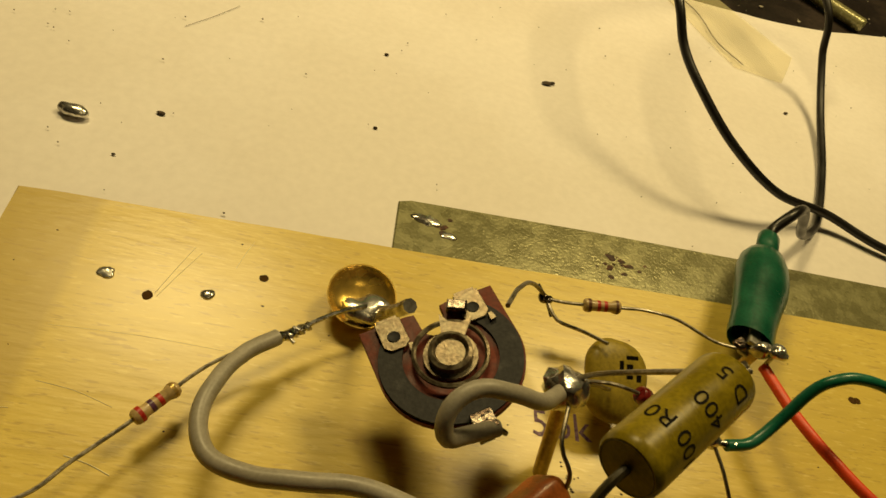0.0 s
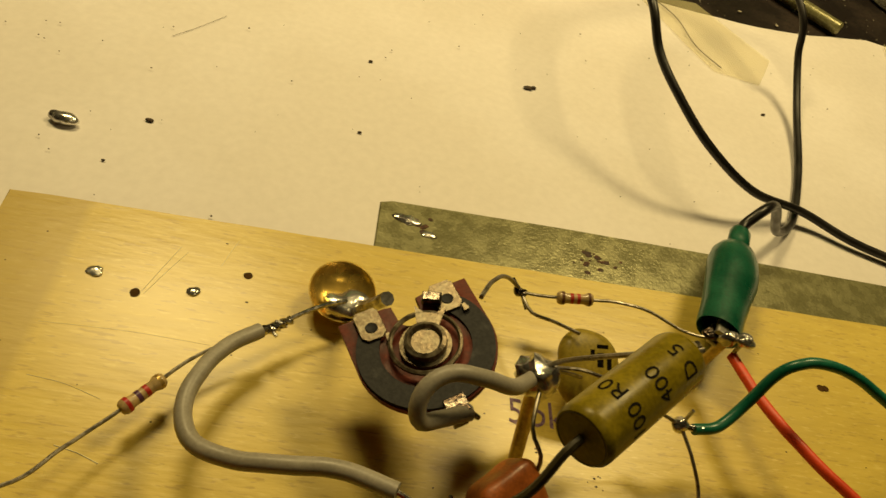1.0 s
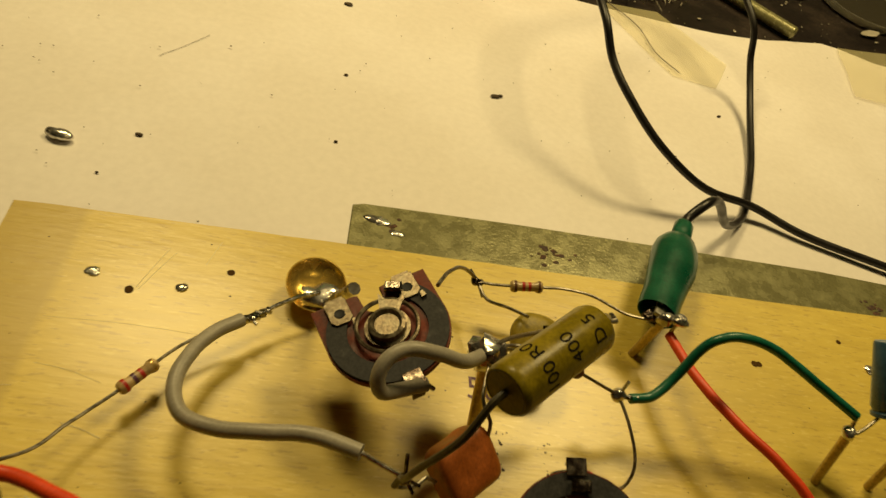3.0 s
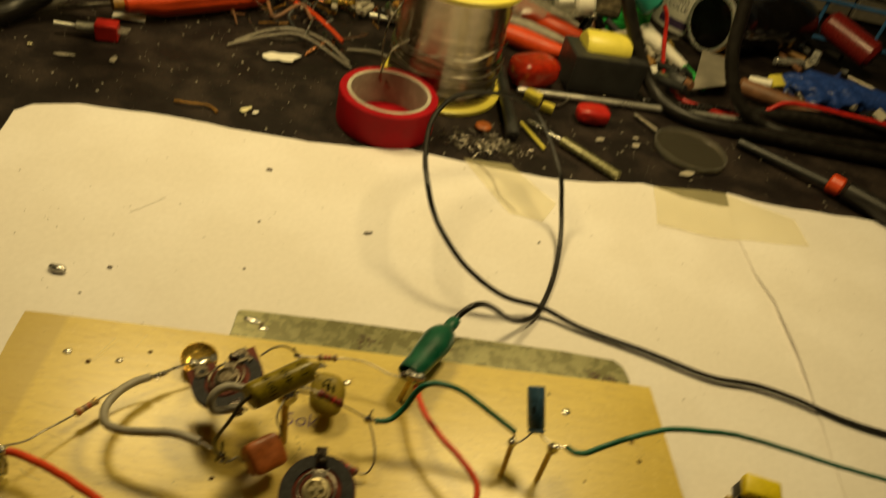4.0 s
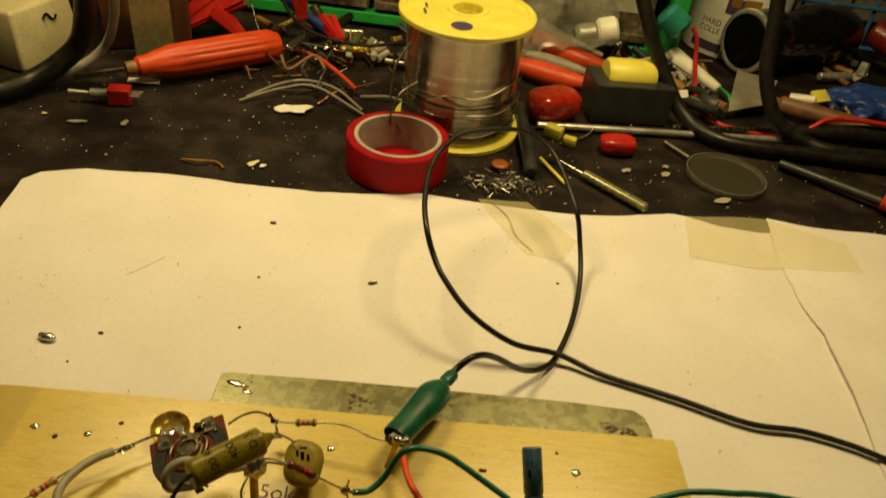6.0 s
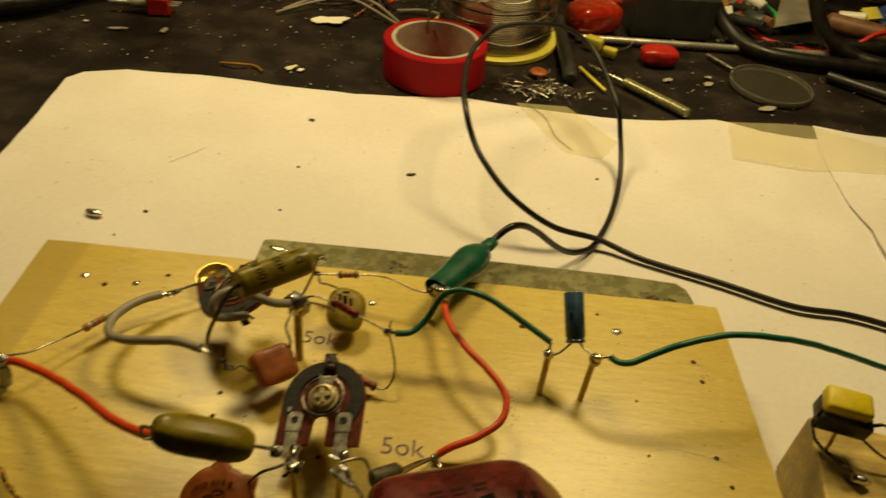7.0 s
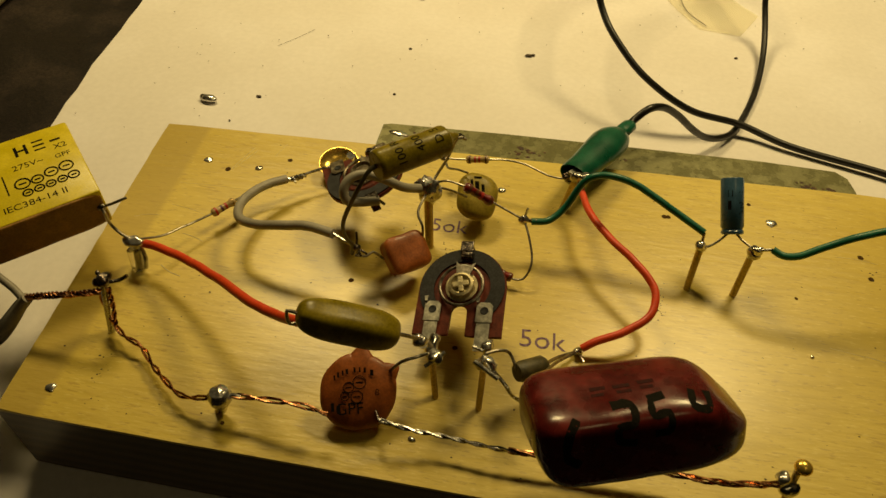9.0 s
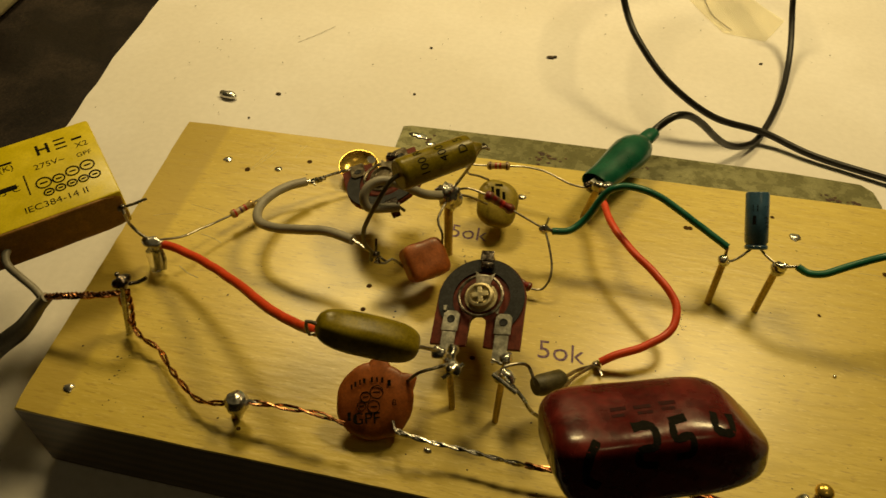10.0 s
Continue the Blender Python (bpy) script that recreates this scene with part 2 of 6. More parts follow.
def twist(pts, r, gap, pitch, count=2, bm=None, sides=6):
    """Wires twisted round each other along a line."""
    bm = bm or B()
    line = curve_points(pts, 0.45)
    frames, side, dist = [], None, 0.0
    for i, p in enumerate(line):
        d = (line[min(i + 1, len(line) - 1)] - line[max(i - 1, 0)]).normalized()
        if side is None:
            side = d.cross(Vector((0.3, 0.2, 1))).normalized()
        side = (side - d * side.dot(d)).normalized()
        if i:
            dist += (p - line[i - 1]).length
        frames.append((p, side, d.cross(side), dist))
    for k in range(count):
        one = []
        for p, s, u, q in frames:
            a = 2 * math.pi * (q / pitch + k / count) + 0.6 * noise.noise(p * 0.3)
            one.append(p + (s * math.cos(a) + u * math.sin(a)) * gap * (1 + 0.35 * noise.noise(p * 0.8)))
        sweep(bm, one, r, sides)
    return bm


def lathe(profile, at, axis=(0, 0, 1), sides=32, bm=None, squash=1.0, spin=None):
    """Turns a list of (radius, height) round an axis that starts at a place."""
    bm = bm or B()
    d = Vector(axis).normalized()
    s = Vector(spin) if spin else d.orthogonal()
    s = (s - d * s.dot(d)).normalized()
    u = d.cross(s)
    o = Vector(at)
    rings = []
    for r, h in profile:
        if r <= 1e-6:
            rings.append([bm.verts.new(o + d * h)])
        else:
            rings.append([bm.verts.new(o + d * h + (s * math.cos(a) + u * math.sin(a) * squash) * r)
                          for a in (2 * math.pi * k / sides for k in range(sides))])
    for a, b in zip(rings, rings[1:]):
        for k in range(sides):
            q = [a[k % len(a)], a[(k + 1) % len(a)], b[(k + 1) % len(b)], b[k % len(b)]]
            q = list(dict.fromkeys(q))
            if len(q) > 2:
                bm.faces.new(q)
    for ring, flip in ((rings[0], True), (rings[-1], False)):
        if len(ring) > 2:
            bm.faces.new(ring[::-1] if flip else ring)
    return bm


def rod(a, b, r, r2=None, sides=16, bevel=0.0, bm=None):
    a, b = Vector(a), Vector(b)
    h = (b - a).length
    r2 = r if r2 is None else r2
    prof = [(r, 0), (r2, h)] if not bevel else [(r - bevel, 0), (r, bevel), (r2, h - bevel), (r2 - bevel, h)]
    return lathe(prof, a, b - a, sides, bm)


def box(at, size, turn=None, bevel=0.0, segments=2, bm=None):
    """A block, centred, turned by a 3x3 matrix, with rounded edges."""
    one = B()
    bmesh.ops.create_cube(one, size=1)
    bmesh.ops.scale(one, vec=size, verts=one.verts)
    if bevel:
        bmesh.ops.bevel(one, geom=one.edges[:], offset=bevel, segments=segments, profile=0.5, affect="EDGES")
    m = (turn.to_4x4() if turn else Matrix()).copy()
    m.translation = Vector(at)
    bmesh.ops.transform(one, matrix=m, verts=one.verts)
    return join(bm, one)


def join(bm, other):
    if bm is None:
        return other
    me = bpy.data.meshes.new("joined")
    other.to_mesh(me)
    other.free()
    bm.from_mesh(me)
    bpy.data.meshes.remove(me)
    return bm


def blob(at, size, turn=None, rough=0.15, freq=0.35, detail=3, power=2.0, bm=None):
    """A lump: an ellipsoid (power 2) to a soft block (power 4 and more), made uneven by noise."""
    one = B()
    bmesh.ops.create_icosphere(one, subdivisions=detail, radius=1)
    seed = Vector(at) * 0.37
    for v in one.verts:
        c = v.co.copy()
        k = (abs(c.x) ** power + abs(c.y) ** power + abs(c.z) ** power) ** (-1 / power)
        c *= k
        c = Vector((c.x * size[0], c.y * size[1], c.z * size[2]))
        v.co = c * (1 + rough * noise.noise(c * freq + seed))
    m = (turn.to_4x4() if turn else Matrix()).copy()
    m.translation = Vector(at)
    bmesh.ops.transform(one, matrix=m, verts=one.verts)
    return join(bm, one)


def prism(outline, z0, z1, turn=None, at=(0, 0, 0), bevel=0.0, bm=None):
    """A plate: an outline in x and y, from z0 to z1, turned and moved."""
    one = B()
    lo = [one.verts.new((x, y, z0)) for x, y in outline]
    hi = [one.verts.new((x, y, z1)) for x, y in outline]
    k = len(outline)
    one.faces.new(lo[::-1])
    one.faces.new(hi)
    for i in range(k):
        one.faces.new((lo[i], lo[(i + 1) % k], hi[(i + 1) % k], hi[i]))
    if bevel:
        rim = [e for e in one.edges if abs(e.verts[0].co.z - e.verts[1].co.z) < 1e-6]
        bmesh.ops.bevel(one, geom=rim, offset=bevel, segments=1, affect="EDGES")
    m = (turn.to_4x4() if turn else Matrix()).copy()
    m.translation = Vector(at)
    bmesh.ops.transform(one, matrix=m, verts=one.verts)
    return join(bm, one)


def axes(x, y):
    """A turn whose x and y axes point that way."""
    x = Vector(x).normalized()
    y = Vector(y)
    y = (y - x * y.dot(x)).normalized()
    return Matrix((x, y, x.cross(y))).transposed()


def turn_z(deg):
    return Matrix.Rotation(radians(deg), 3, "Z")


def lettering(text, size, place, bend=None):
    """Flat letters as a mesh; place maps a point (x, y) of the writing to the thing's surface."""
    cu = bpy.data.curves.new("letters", "FONT")
    cu.body, cu.size, cu.align_x, cu.align_y = text, size, "CENTER", "CENTER"
    cu.resolution_u = 3
    ob = new("letters", cu)
    me = bpy.data.meshes.new_from_object(ob.evaluated_get(bpy.context.evaluated_depsgraph_get()))
    bpy.data.objects.remove(ob)
    bpy.data.curves.remove(cu)
    bm = B()
    bm.from_mesh(me)
    bpy.data.meshes.remove(me)
    if bend:
        bmesh.ops.triangulate(bm, faces=bm.faces[:])
        bmesh.ops.subdivide_edges(bm, edges=[e for e in bm.edges if e.calc_length() > bend], cuts=2)
    for v in bm.verts:
        v.co = place(v.co.x, v.co.y)
    return bm


def on_plane(at, x, y):
    o, x, y = Vector(at), Vector(x).normalized(), Vector(y).normalized()
    return lambda a, b: o + x * a + y * b


def on_cylinder(at, axis, up, radius):
    """x runs round the cylinder, y along its axis; up is where x = 0 lies."""
    o, d = Vector(at), Vector(axis).normalized()
    u = Vector(up)
    u = (u - d * u.dot(d)).normalized()
    s = u.cross(d)
    return lambda a, b: o + d * b + (u * math.cos(a / radius) + s * math.sin(a / radius)) * radius


def bars(spots, place, bm=None):
    """Small flat bars for writing that cannot be read: (x, y, length, height)."""
    bm = bm or B()
    for x, y, w, h in spots:
        k = max(1, int(w / 0.8))
        for i in range(k):
            a, b = x - w / 2 + w * i / k, x - w / 2 + w * (i + 1) / k
            bm.faces.new([bm.verts.new(place(p, q)) for p, q in ((a, y - h / 2), (b, y - h / 2), (b, y + h / 2), (a, y + h / 2))])
    return bm


# ---- room, desk, paper ----
def room():
    bm = box((100, 300, -760), (3400, 3400, 20))
    solo("floor", bm, "wall", (100, 300, -750), "plain floor under the desk, out of sight", "floor", kind="structure", smooth=False)
    solo("ceiling", box((100, 300, 1760), (3400, 3400, 20)), "wall", (100, 300, 1750), "plain ceiling above the desk, out of sight", "ceiling", kind="structure", smooth=False)
    for name, at, size in (("wall_north", (100, 2010, 500), (3400, 20, 2500)), ("wall_south", (100, -1410, 500), (3400, 20, 2500)),
                           ("wall_east", (1810, 300, 500), (20, 3400, 2500)), ("wall_west", (-1610, 300, 500), (20, 3400, 2500))):
        solo(name, box(at, size), "wall", at, "plain wall of the workroom, out of sight", "wall", kind="structure", smooth=False)
    top = thing("workbench", (150, 400, -750), "workbench with a worn black top", "workbench")
    part("worktop", box((150, 420, -15.6), (1500, 1500, 30), bevel=2), "desk", top, "worn, dusty black worktop", smooth=False)
    for x in (-540, 840):
        for y in (-270, 1110):
            part("leg", box((x, y, -390), (50, 50, 719), bevel=3), "desk", top, smooth=False)


room()


def sheet(name, outline, z, label, lift=0.35, material="paper", curl=0.0):
    """A sheet of paper with a slightly wavy surface and hand-cut edges."""
    pts = []
    n = len(outline)
    for i in range(n):
        a, b = Vector((*outline[i], 0)), Vector((*outline[(i + 1) % n], 0))
        k = max(1, int((b - a).length / 9))
        for j in range(k):
            p = a.lerp(b, j / k)
            w = noise.noise(p * 0.06 + Vector((z, 3, 1))) * 1.2
            pts.append((p.x + w, p.y + noise.noise(p * 0.05 + Vector((9, z, 4))) * 1.4))
    bm = B()
    face = bm.faces.new([bm.verts.new((x, y, z)) for x, y in pts])
    bmesh.ops.triangulate(bm, faces=[face])
    bmesh.ops.subdivide_edges(bm, edges=[e for e in bm.edges if e.calc_length() > 25], cuts=3, use_grid_fill=True)
    for v in bm.verts:
        up = math.exp(-max(0.0, v.co.x - 338) / 9) * math.exp(-((v.co.y - 195) / 38) ** 2)
        v.co.z = z + lift * (0.5 + 0.5 * noise.noise(v.co * 0.02 + Vector((0, 0, z * 7)))) + curl * up
    res = bmesh.ops.extrude_face_region(bm, geom=bm.faces[:])
    bmesh.ops.translate(bm, vec=(0, 0, 0.12), verts=[v for v in res["geom"] if isinstance(v, bmesh.types.BMVert)])
    return solo(name, bm, material, (pts[0][0], pts[0][1], z), label, "paper sheet" if material == "paper" else "tape")


sheet("paper_sheet", [(-78, -30), (300, -38), (372, 131), (372, 280), (348, 310), (340, 309), (314, 311), (295, 318), (287, 319), (255, 309), (226, 304), (197, 304),
                      (165, 305), (133, 306), (99, 298), (72, 294), (52, 293), (26, 293), (-5, 294), (-30, 291), (-56, 289), (-77, 280), (-83, 270), (-81, 247), (-78, 221), (-76, 172), (-71, 125)], 0.1,
      "large white paper sheet with stains, lying on the black bench")
sheet("paper_sheet", [(310, -40), (620, -60), (650, 330), (445, 326), (409, 323), (378, 322), (348, 326), (341, 275), (340, 239), (343, 218), (341, 178), (336, 131)], 0.75,
      "white paper sheet overlapping its neighbour with a worn edge", curl=3.0)
sheet("tape_strip", [(166, 307), (197, 310), (223, 276), (212, 255), (192, 258)], 0.8, "yellowed clear tape holding the paper", 0.1, "tape_thin")
sheet("tape_strip", [(294, 316), (347, 324), (392, 308), (391, 279), (324, 270), (287, 274)], 1.5, "yellowed clear tape holding two papers", 0.1, "tape_thin")


# ---- the plywood board ----
def board():
    bm = B()
    outline = []
    corners = [(-0.8, -6), (237.5, -9.2), (234.6, 115.4), (-5.4, 106.8)]
    for i in range(4):
        a, b = Vector((*corners[i], 0)), Vector((*corners[(i + 1) % 4], 0))
        for j in range(30):
            p = a.lerp(b, j / 30)
            outline.append((p.x + 0.25 * noise.noise(p * 0.4), p.y + 0.25 * noise.noise(p * 0.4 + Vector((5, 5, 5)))))
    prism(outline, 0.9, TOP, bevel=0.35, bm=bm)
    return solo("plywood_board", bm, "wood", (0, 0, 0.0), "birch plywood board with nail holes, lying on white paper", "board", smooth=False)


BOARD = board()


def nail_head(x, y, r=1.5, shiny="solder", z=TOP):
    bm = blob((x, y, z + 0.15), (r, r * 0.9, 0.45), rough=0.5, freq=0.9, detail=2)
    part("nail_head", bm, shiny, BOARD, "flattened shiny nail head")


for x, y, r in ((15.2, 91.2, 1.6), (32.7, 90, 1.2), (195.8, 95.9, 1.7), (9.5, 2, 1.3), (199.8, 46, 0.6), (111.6, 95, 1.3), (100, 3.8, 0.9)):
    nail_head(x, y, r)


def hole(x, y, r):
    bm = lathe([(0, 0.02), (r * 0.7, 0.03), (r, 0.09), (r * 1.12, 0.12), (r * 1.2, 0.03)], (x, y, TOP), sides=14)
    for v in bm.verts:
        v.co.x += 0.2 * noise.noise(v.co * 1.3)
        v.co.y += 0.2 * noise.noise(v.co * 1.3 + Vector((7, 0, 0)))
    part("nail_hole", bm, "pit", BOARD, "dark nail hole")


for x, y, r in ((23, 87.9, 1), (41.3, 95.9, 0.85), (73.6, 49.4, 0.8), (74.1, 41.1, 0.8), (106.1, 31.8, 0.7), (164.1, 92.7, 0.8),
                (189.8, 103.3, 0.7), (220.4, 86, 0.9), (221.7, 77.6, 0.9), (220, 48.1, 0.9), (222.3, 38.7, 0.8), (162.9, 92.6, 0.9), (54.3, 0, 0.5), (198.7, 66.1, 0.5)):
    hole(x, y, r * 0.8)


def scratches():
    """Pale nicks, pencil marks and specks in the wood."""
    rnd = random.Random(5)
    bm = B()
    for a, b, w in (((24, 88.5), (28, 100), 0.35), ((24.5, 88), (29.5, 99), 0.3), ((36, 97), (38, 104), 0.25), ((12, 69), (24, 66.5), 0.3),
                    ((20, 58), (27, 56), 0.5), ((3, 62), (10, 64), 0.3), ((19, 45), (26, 42), 0.6), ((205, 50), (232, 46), 0.25), ((213, 85), (225, 84), 0.3),
                    ((214, 49), (231, 44), 0.25), ((10, 79), (38, 79.5), 0.18)):
        tube([(*a, TOP), ((a[0] + b[0]) / 2, (a[1] + b[1]) / 2 + rnd.uniform(-0.6, 0.6), TOP), (*b, TOP)], w * 0.22, sides=5, bm=bm)
    solo("scratches", bm, M["tape_clear"], (24, 88, TOP), "pale scratches and torn grain in the plywood", "scratches", kind="stuff")
    bm = B()
    for _ in range(150):
        x, y = rnd.uniform(0, 232), rnd.uniform(-3, 104)
        r = rnd.choice((0.12, 0.16, 0.22, 0.3))
        blob((x, y, TOP + 0.02), (r, r * rnd.uniform(0.5, 1), 0.08), rough=0.4, detail=1, bm=bm)
    for cx, cy, k, s in ((160.5, 57, 26, 3.2), (19, 8, 14, 4), (98, 62, 22, 4), (222, 80, 10, 4), (108, 60, 10, 3)):
        for _ in range(k):
            r = rnd.uniform(0.12, 0.35)
            blob((cx + rnd.gauss(0, s * 0.25), cy + rnd.gauss(0, s), TOP + 0.02), (r, r * 0.7, 0.08), rough=0.4, detail=1, bm=bm)
    solo("dirt_specks", bm, "dirt", (100, 50, TOP), "dark specks and crumbs scattered over the plywood", "specks", kind="stuff")
    bm = B()
    for _ in range(150):
        x, y = rnd.uniform(-70, 420), rnd.uniform(130, 285)
        r = rnd.choice((0.12, 0.16, 0.2, 0.3))
        blob((x, y, 1.3), (r, r * rnd.uniform(0.5, 1), 0.2), rough=0.4, detail=1, bm=bm)
    for x, y, r in ((113.2, 217.4, 1.9), (115.2, 218.2, 1.1), (59, 176, 0.7), (58.9, 212, 0.7), (3, 163, 1.1), (208, 235, 0.9), (56, 258, 1.9), (362, 200, 2.2), (-3, 145, 0.6)):
        blob((x, y, 0.9), (r, r * 0.5, 0.4), rough=0.6, freq=0.8, detail=2, bm=bm)
    tube([(-1.2, 202.2, 0.7), (5, 210, 0.7), (11.3, 219, 0.7)], 0.06, 5, bm=bm)
    solo("paper_specks", bm, "dirt", (113, 212, 0.5), "dark crumbs and spatters on the white paper", "specks", kind="stuff")


scratches()


def pen_marks():
    flat = lambda x, y, a: on_plane((x, y, TOP + 0.06), (math.cos(a), math.sin(a), 0), (-math.sin(a), math.cos(a), 0))  # noqa: E731
    for x, y, s in ((128.6, 38.2, 8.2), (97.6, 75.6, 7.4)):
        bm = lettering("5ok", s, flat(x, y, 0.02))
        for v in bm.verts:
            v.co.x += 0.25 * noise.noise(v.co * 0.7)
            v.co.y += 0.35 * noise.noise(v.co * 0.5 + Vector((3, 0, 0)))
        solo("pen_mark", bm, "purple", (x, y, TOP), "violet handwritten 5ok on the plywood", "writing", "pen marks on the board", smooth=False)


pen_marks()


def steel_strip():
    """An angle of galvanised steel behind the board: a flat flange on top, an upright one at the back."""
    t = thing("steel_angle", (145, 128, 0.9), "galvanised steel strip with rust spots behind the plywood", "metal strip")
    out = [(64.8, 110.6), (110, 112.4), (160, 114.2), (229.4, 116.4), (229.8, 124), (228.3, 130.4), (224.6, 133.6), (200, 134), (150, 132.8), (110, 131.6), (68, 129.8), (65.2, 128.8)]
    part("flange", prism(out, 20.3, 21.8, bevel=0.3), "zinc", t, smooth=False)
    part("upright_flange", prism([(68, 128), (222, 132), (222, 133.4), (68, 129.4)], 0.95, 20.4), "zinc", t, smooth=False)
    bm = B()
    rnd = random.Random(2)
    for cx, cy, k, s in ((213, 123.5, 16, 2.2), (221, 121.5, 18, 1.6), (115.5, 122.5, 22, 3.0), (76, 123, 8, 2.2), (150, 126, 5, 2)):
        for _ in range(k):
            r = rnd.uniform(0.25, 1.0)
            blob((cx + rnd.gauss(0, s), cy + rnd.gauss(0, s * 0.6), 21.8), (r, r * 0.7, 0.12), rough=0.6, freq=1, detail=2, bm=bm)
    tagged(part("rust", bm, "rust", t, "brown rust spots"), kind="stuff")
    bm = blob((72, 124.5, 21.8), (3.2, 1.6, 0.5), rough=0.6, freq=0.6)
    blob((77, 121, 21.8), (1.6, 1.0, 0.35), rough=0.6, freq=0.6, bm=bm)
    part("solder_splash", bm, "solder", t, "bright solder splash")


steel_strip()


# ---- parts on the board ----
def pin(base, top, r=0.95, label="leaning brass nail with a solder blob on top", joint=2.0, material="brasspin", foot=None):
    t = thing("brass_nail", base, label, "nail", "brass nails in the board")
    part("shank", rod((*base[:2], TOP - 0.1), top, r, r * 1.05, 14), material, t)
    bm = blob(top, (joint * 0.95, joint * 0.85, joint), rough=0.5, freq=0.5)
    part("solder_blob", bm, "solder", t, "shiny solder blob")
    return t


pin((168, 64, TOP), (168.7, 68.4, 41), joint=1.6)
pin((180.9, 64.1, TOP), (182.1, 67.3, 42.2), joint=2.0)
pin((93.2, 66.4, TOP), (91.5, 72.5, 45.3), 1.25, "leaning nail with a large solder blob holding wires", 4.0, "brasspin")
pin((103.6, 16.3, TOP), (101.6, 20.9, 40.4), 0.8, "leaning nail soldered to a trimmer leg", 1.7)
pin((114.6, 14.9, TOP), (114.6, 18.6, 43), 0.8, "leaning nail soldered to a trimmer leg", 1.9)
pin((131.2, 90.2, TOP), (133.6, 91.5, 40.2), 1.0, "leaning brass nail under the green crocodile clip", 1.7)


def trimmer(at, x, y, wiper, label, screw, leg=-17.2, edge=-13.2):
    """A carbon preset resistor: phenolic plate with a slot, carbon ring, tin terminals, a turning wiper."""
    turn = axes(x, y)
    t = thing("trimmer", at, label, "trimmer resistor", "trimmer resistors on the board")
    o = Vector(at)
    put = lambda bm: (bmesh.ops.transform(bm, matrix=Matrix.Translation(o) @ turn.to_4x4(), verts=bm.verts), bm)[1]  # noqa: E731
    out = [(11.4 * math.cos(a), 11.4 * math.sin(a)) for a in (math.pi * k / 24 for k in range(25))]
    out += [(-11.4, edge), (-3.6, edge), (-3.6, edge + 0.2)]
    out += [(-2.2, edge + 0.2)] + [(-2.2 * math.cos(a), -6.8 + 2.2 * math.sin(a)) for a in (math.pi * k / 8 for k in range(9))]
    out += [(2.2, edge + 0.2), (3.6, edge + 0.2), (3.6, edge), (11.4, edge)]
    part("base_plate", put(prism(out, -1.2, 0.0, bevel=0.12)), "phenol", t, smooth=False)
    a0, a1, k = radians(-38), radians(218), 40
    ring = [(11.1 * math.cos(a), 11.1 * math.sin(a)) for a in (a0 + (a1 - a0) * i / k for i in range(k + 1))]
    ring += [(7.4 * math.cos(a), 7.4 * math.sin(a)) for a in (a1 - (a1 - a0) * i / k for i in range(k + 1))]
    part("carbon_track", put(prism(ring, 0.02, 0.5, bevel=0.1)), "carbon", t, "dark grey carbon track", smooth=False)
    for s in (-1, 1):
        bm = prism([(s * 6.7 - 2.1, -9.8), (s * 6.7 + 2.1, -9.8), (s * 6.7 + 2.1, -5.2), (s * 6.7 + 1.2, -4.3), (s * 6.7 - 1.2, -4.3), (s * 6.7 - 2.1, -5.2)], 0.55, 0.95, bevel=0.08)
        prism([(s * 6.7 - 1.7, leg), (s * 6.7 + 1.7, leg), (s * 6.7 + 1.7, -9.6), (s * 6.7 - 1.7, -9.6)], 0.35, 0.75, bm=bm)
        prism([(s * 6.7 - 2.2, -4.4), (s * 6.7 - 1.6, -4.4), (s * 6.7 - 1.5, -3.0), (s * 6.7 - 2.5, -3.2)], 0.55, 1.3, bm=bm)
        terminal = part("terminal", put(bm), "tinplate" if screw else "oldtin", t, "tinned terminal", smooth=False)
        part("rivet_hole", put(lathe([(0, 1.0), (0.75, 1.0), (0.95, 1.12), (1.1, 0.9)], (s * 6.7, -6.6, 0), sides=14)), "carbon", terminal)
    bm = box((0, 11.8, 0.9), (3.4, 3.0, 0.5), bevel=0.1)
    box((0, 13.0, -1.2), (2.4, 0.5, 4.4), bevel=0.1, bm=bm)
    part("wiper_terminal", put(bm), "flux", t, "dark wiper terminal", smooth=False)
    # the wiper: a sprung metal ring with two arms and a slotted hub
    w = Matrix.Rotation(radians(wiper), 4, "Z")
    bm = B()
    sweep(bm, [Vector((5.6 * math.cos(a), 5.6 * math.sin(a), 1.5)) for a in (2 * math.pi * i / 40 for i in range(41))], 0.42, 6, cap=False)
    prism([(-1.6, 2.2), (1.6, 2.2), (2.6, 6.6), (0.9, 5.4), (-0.9, 5.4), (-2.6, 6.6)], 1.5, 1.9, bm=bm)
    bmesh.ops.transform(bm, matrix=w, verts=bm.verts)
    arm = part("wiper", put(bm), "dull" if screw else "oldtin", t, "sprung metal wiper", smooth=False)
    bm = prism([(-1.6, 7.6), (1.6, 7.6), (1.6, 9.6), (-1.6, 9.6)], 0.6, 2.2, bevel=0.3)
    bmesh.ops.transform(bm, matrix=w, verts=bm.verts)
    part("contact", put(bm), "flux", arm, "dark wiper contact", smooth=False)
    bm = lathe([(0, 0.5), (4.2, 0.5), (4.2, 0.95), (3.5, 1.0), (3.3, 2.3), (2.7, 2.5), (2.2, 1.7), (0, 1.5)], (0, 0, 0), sides=24)
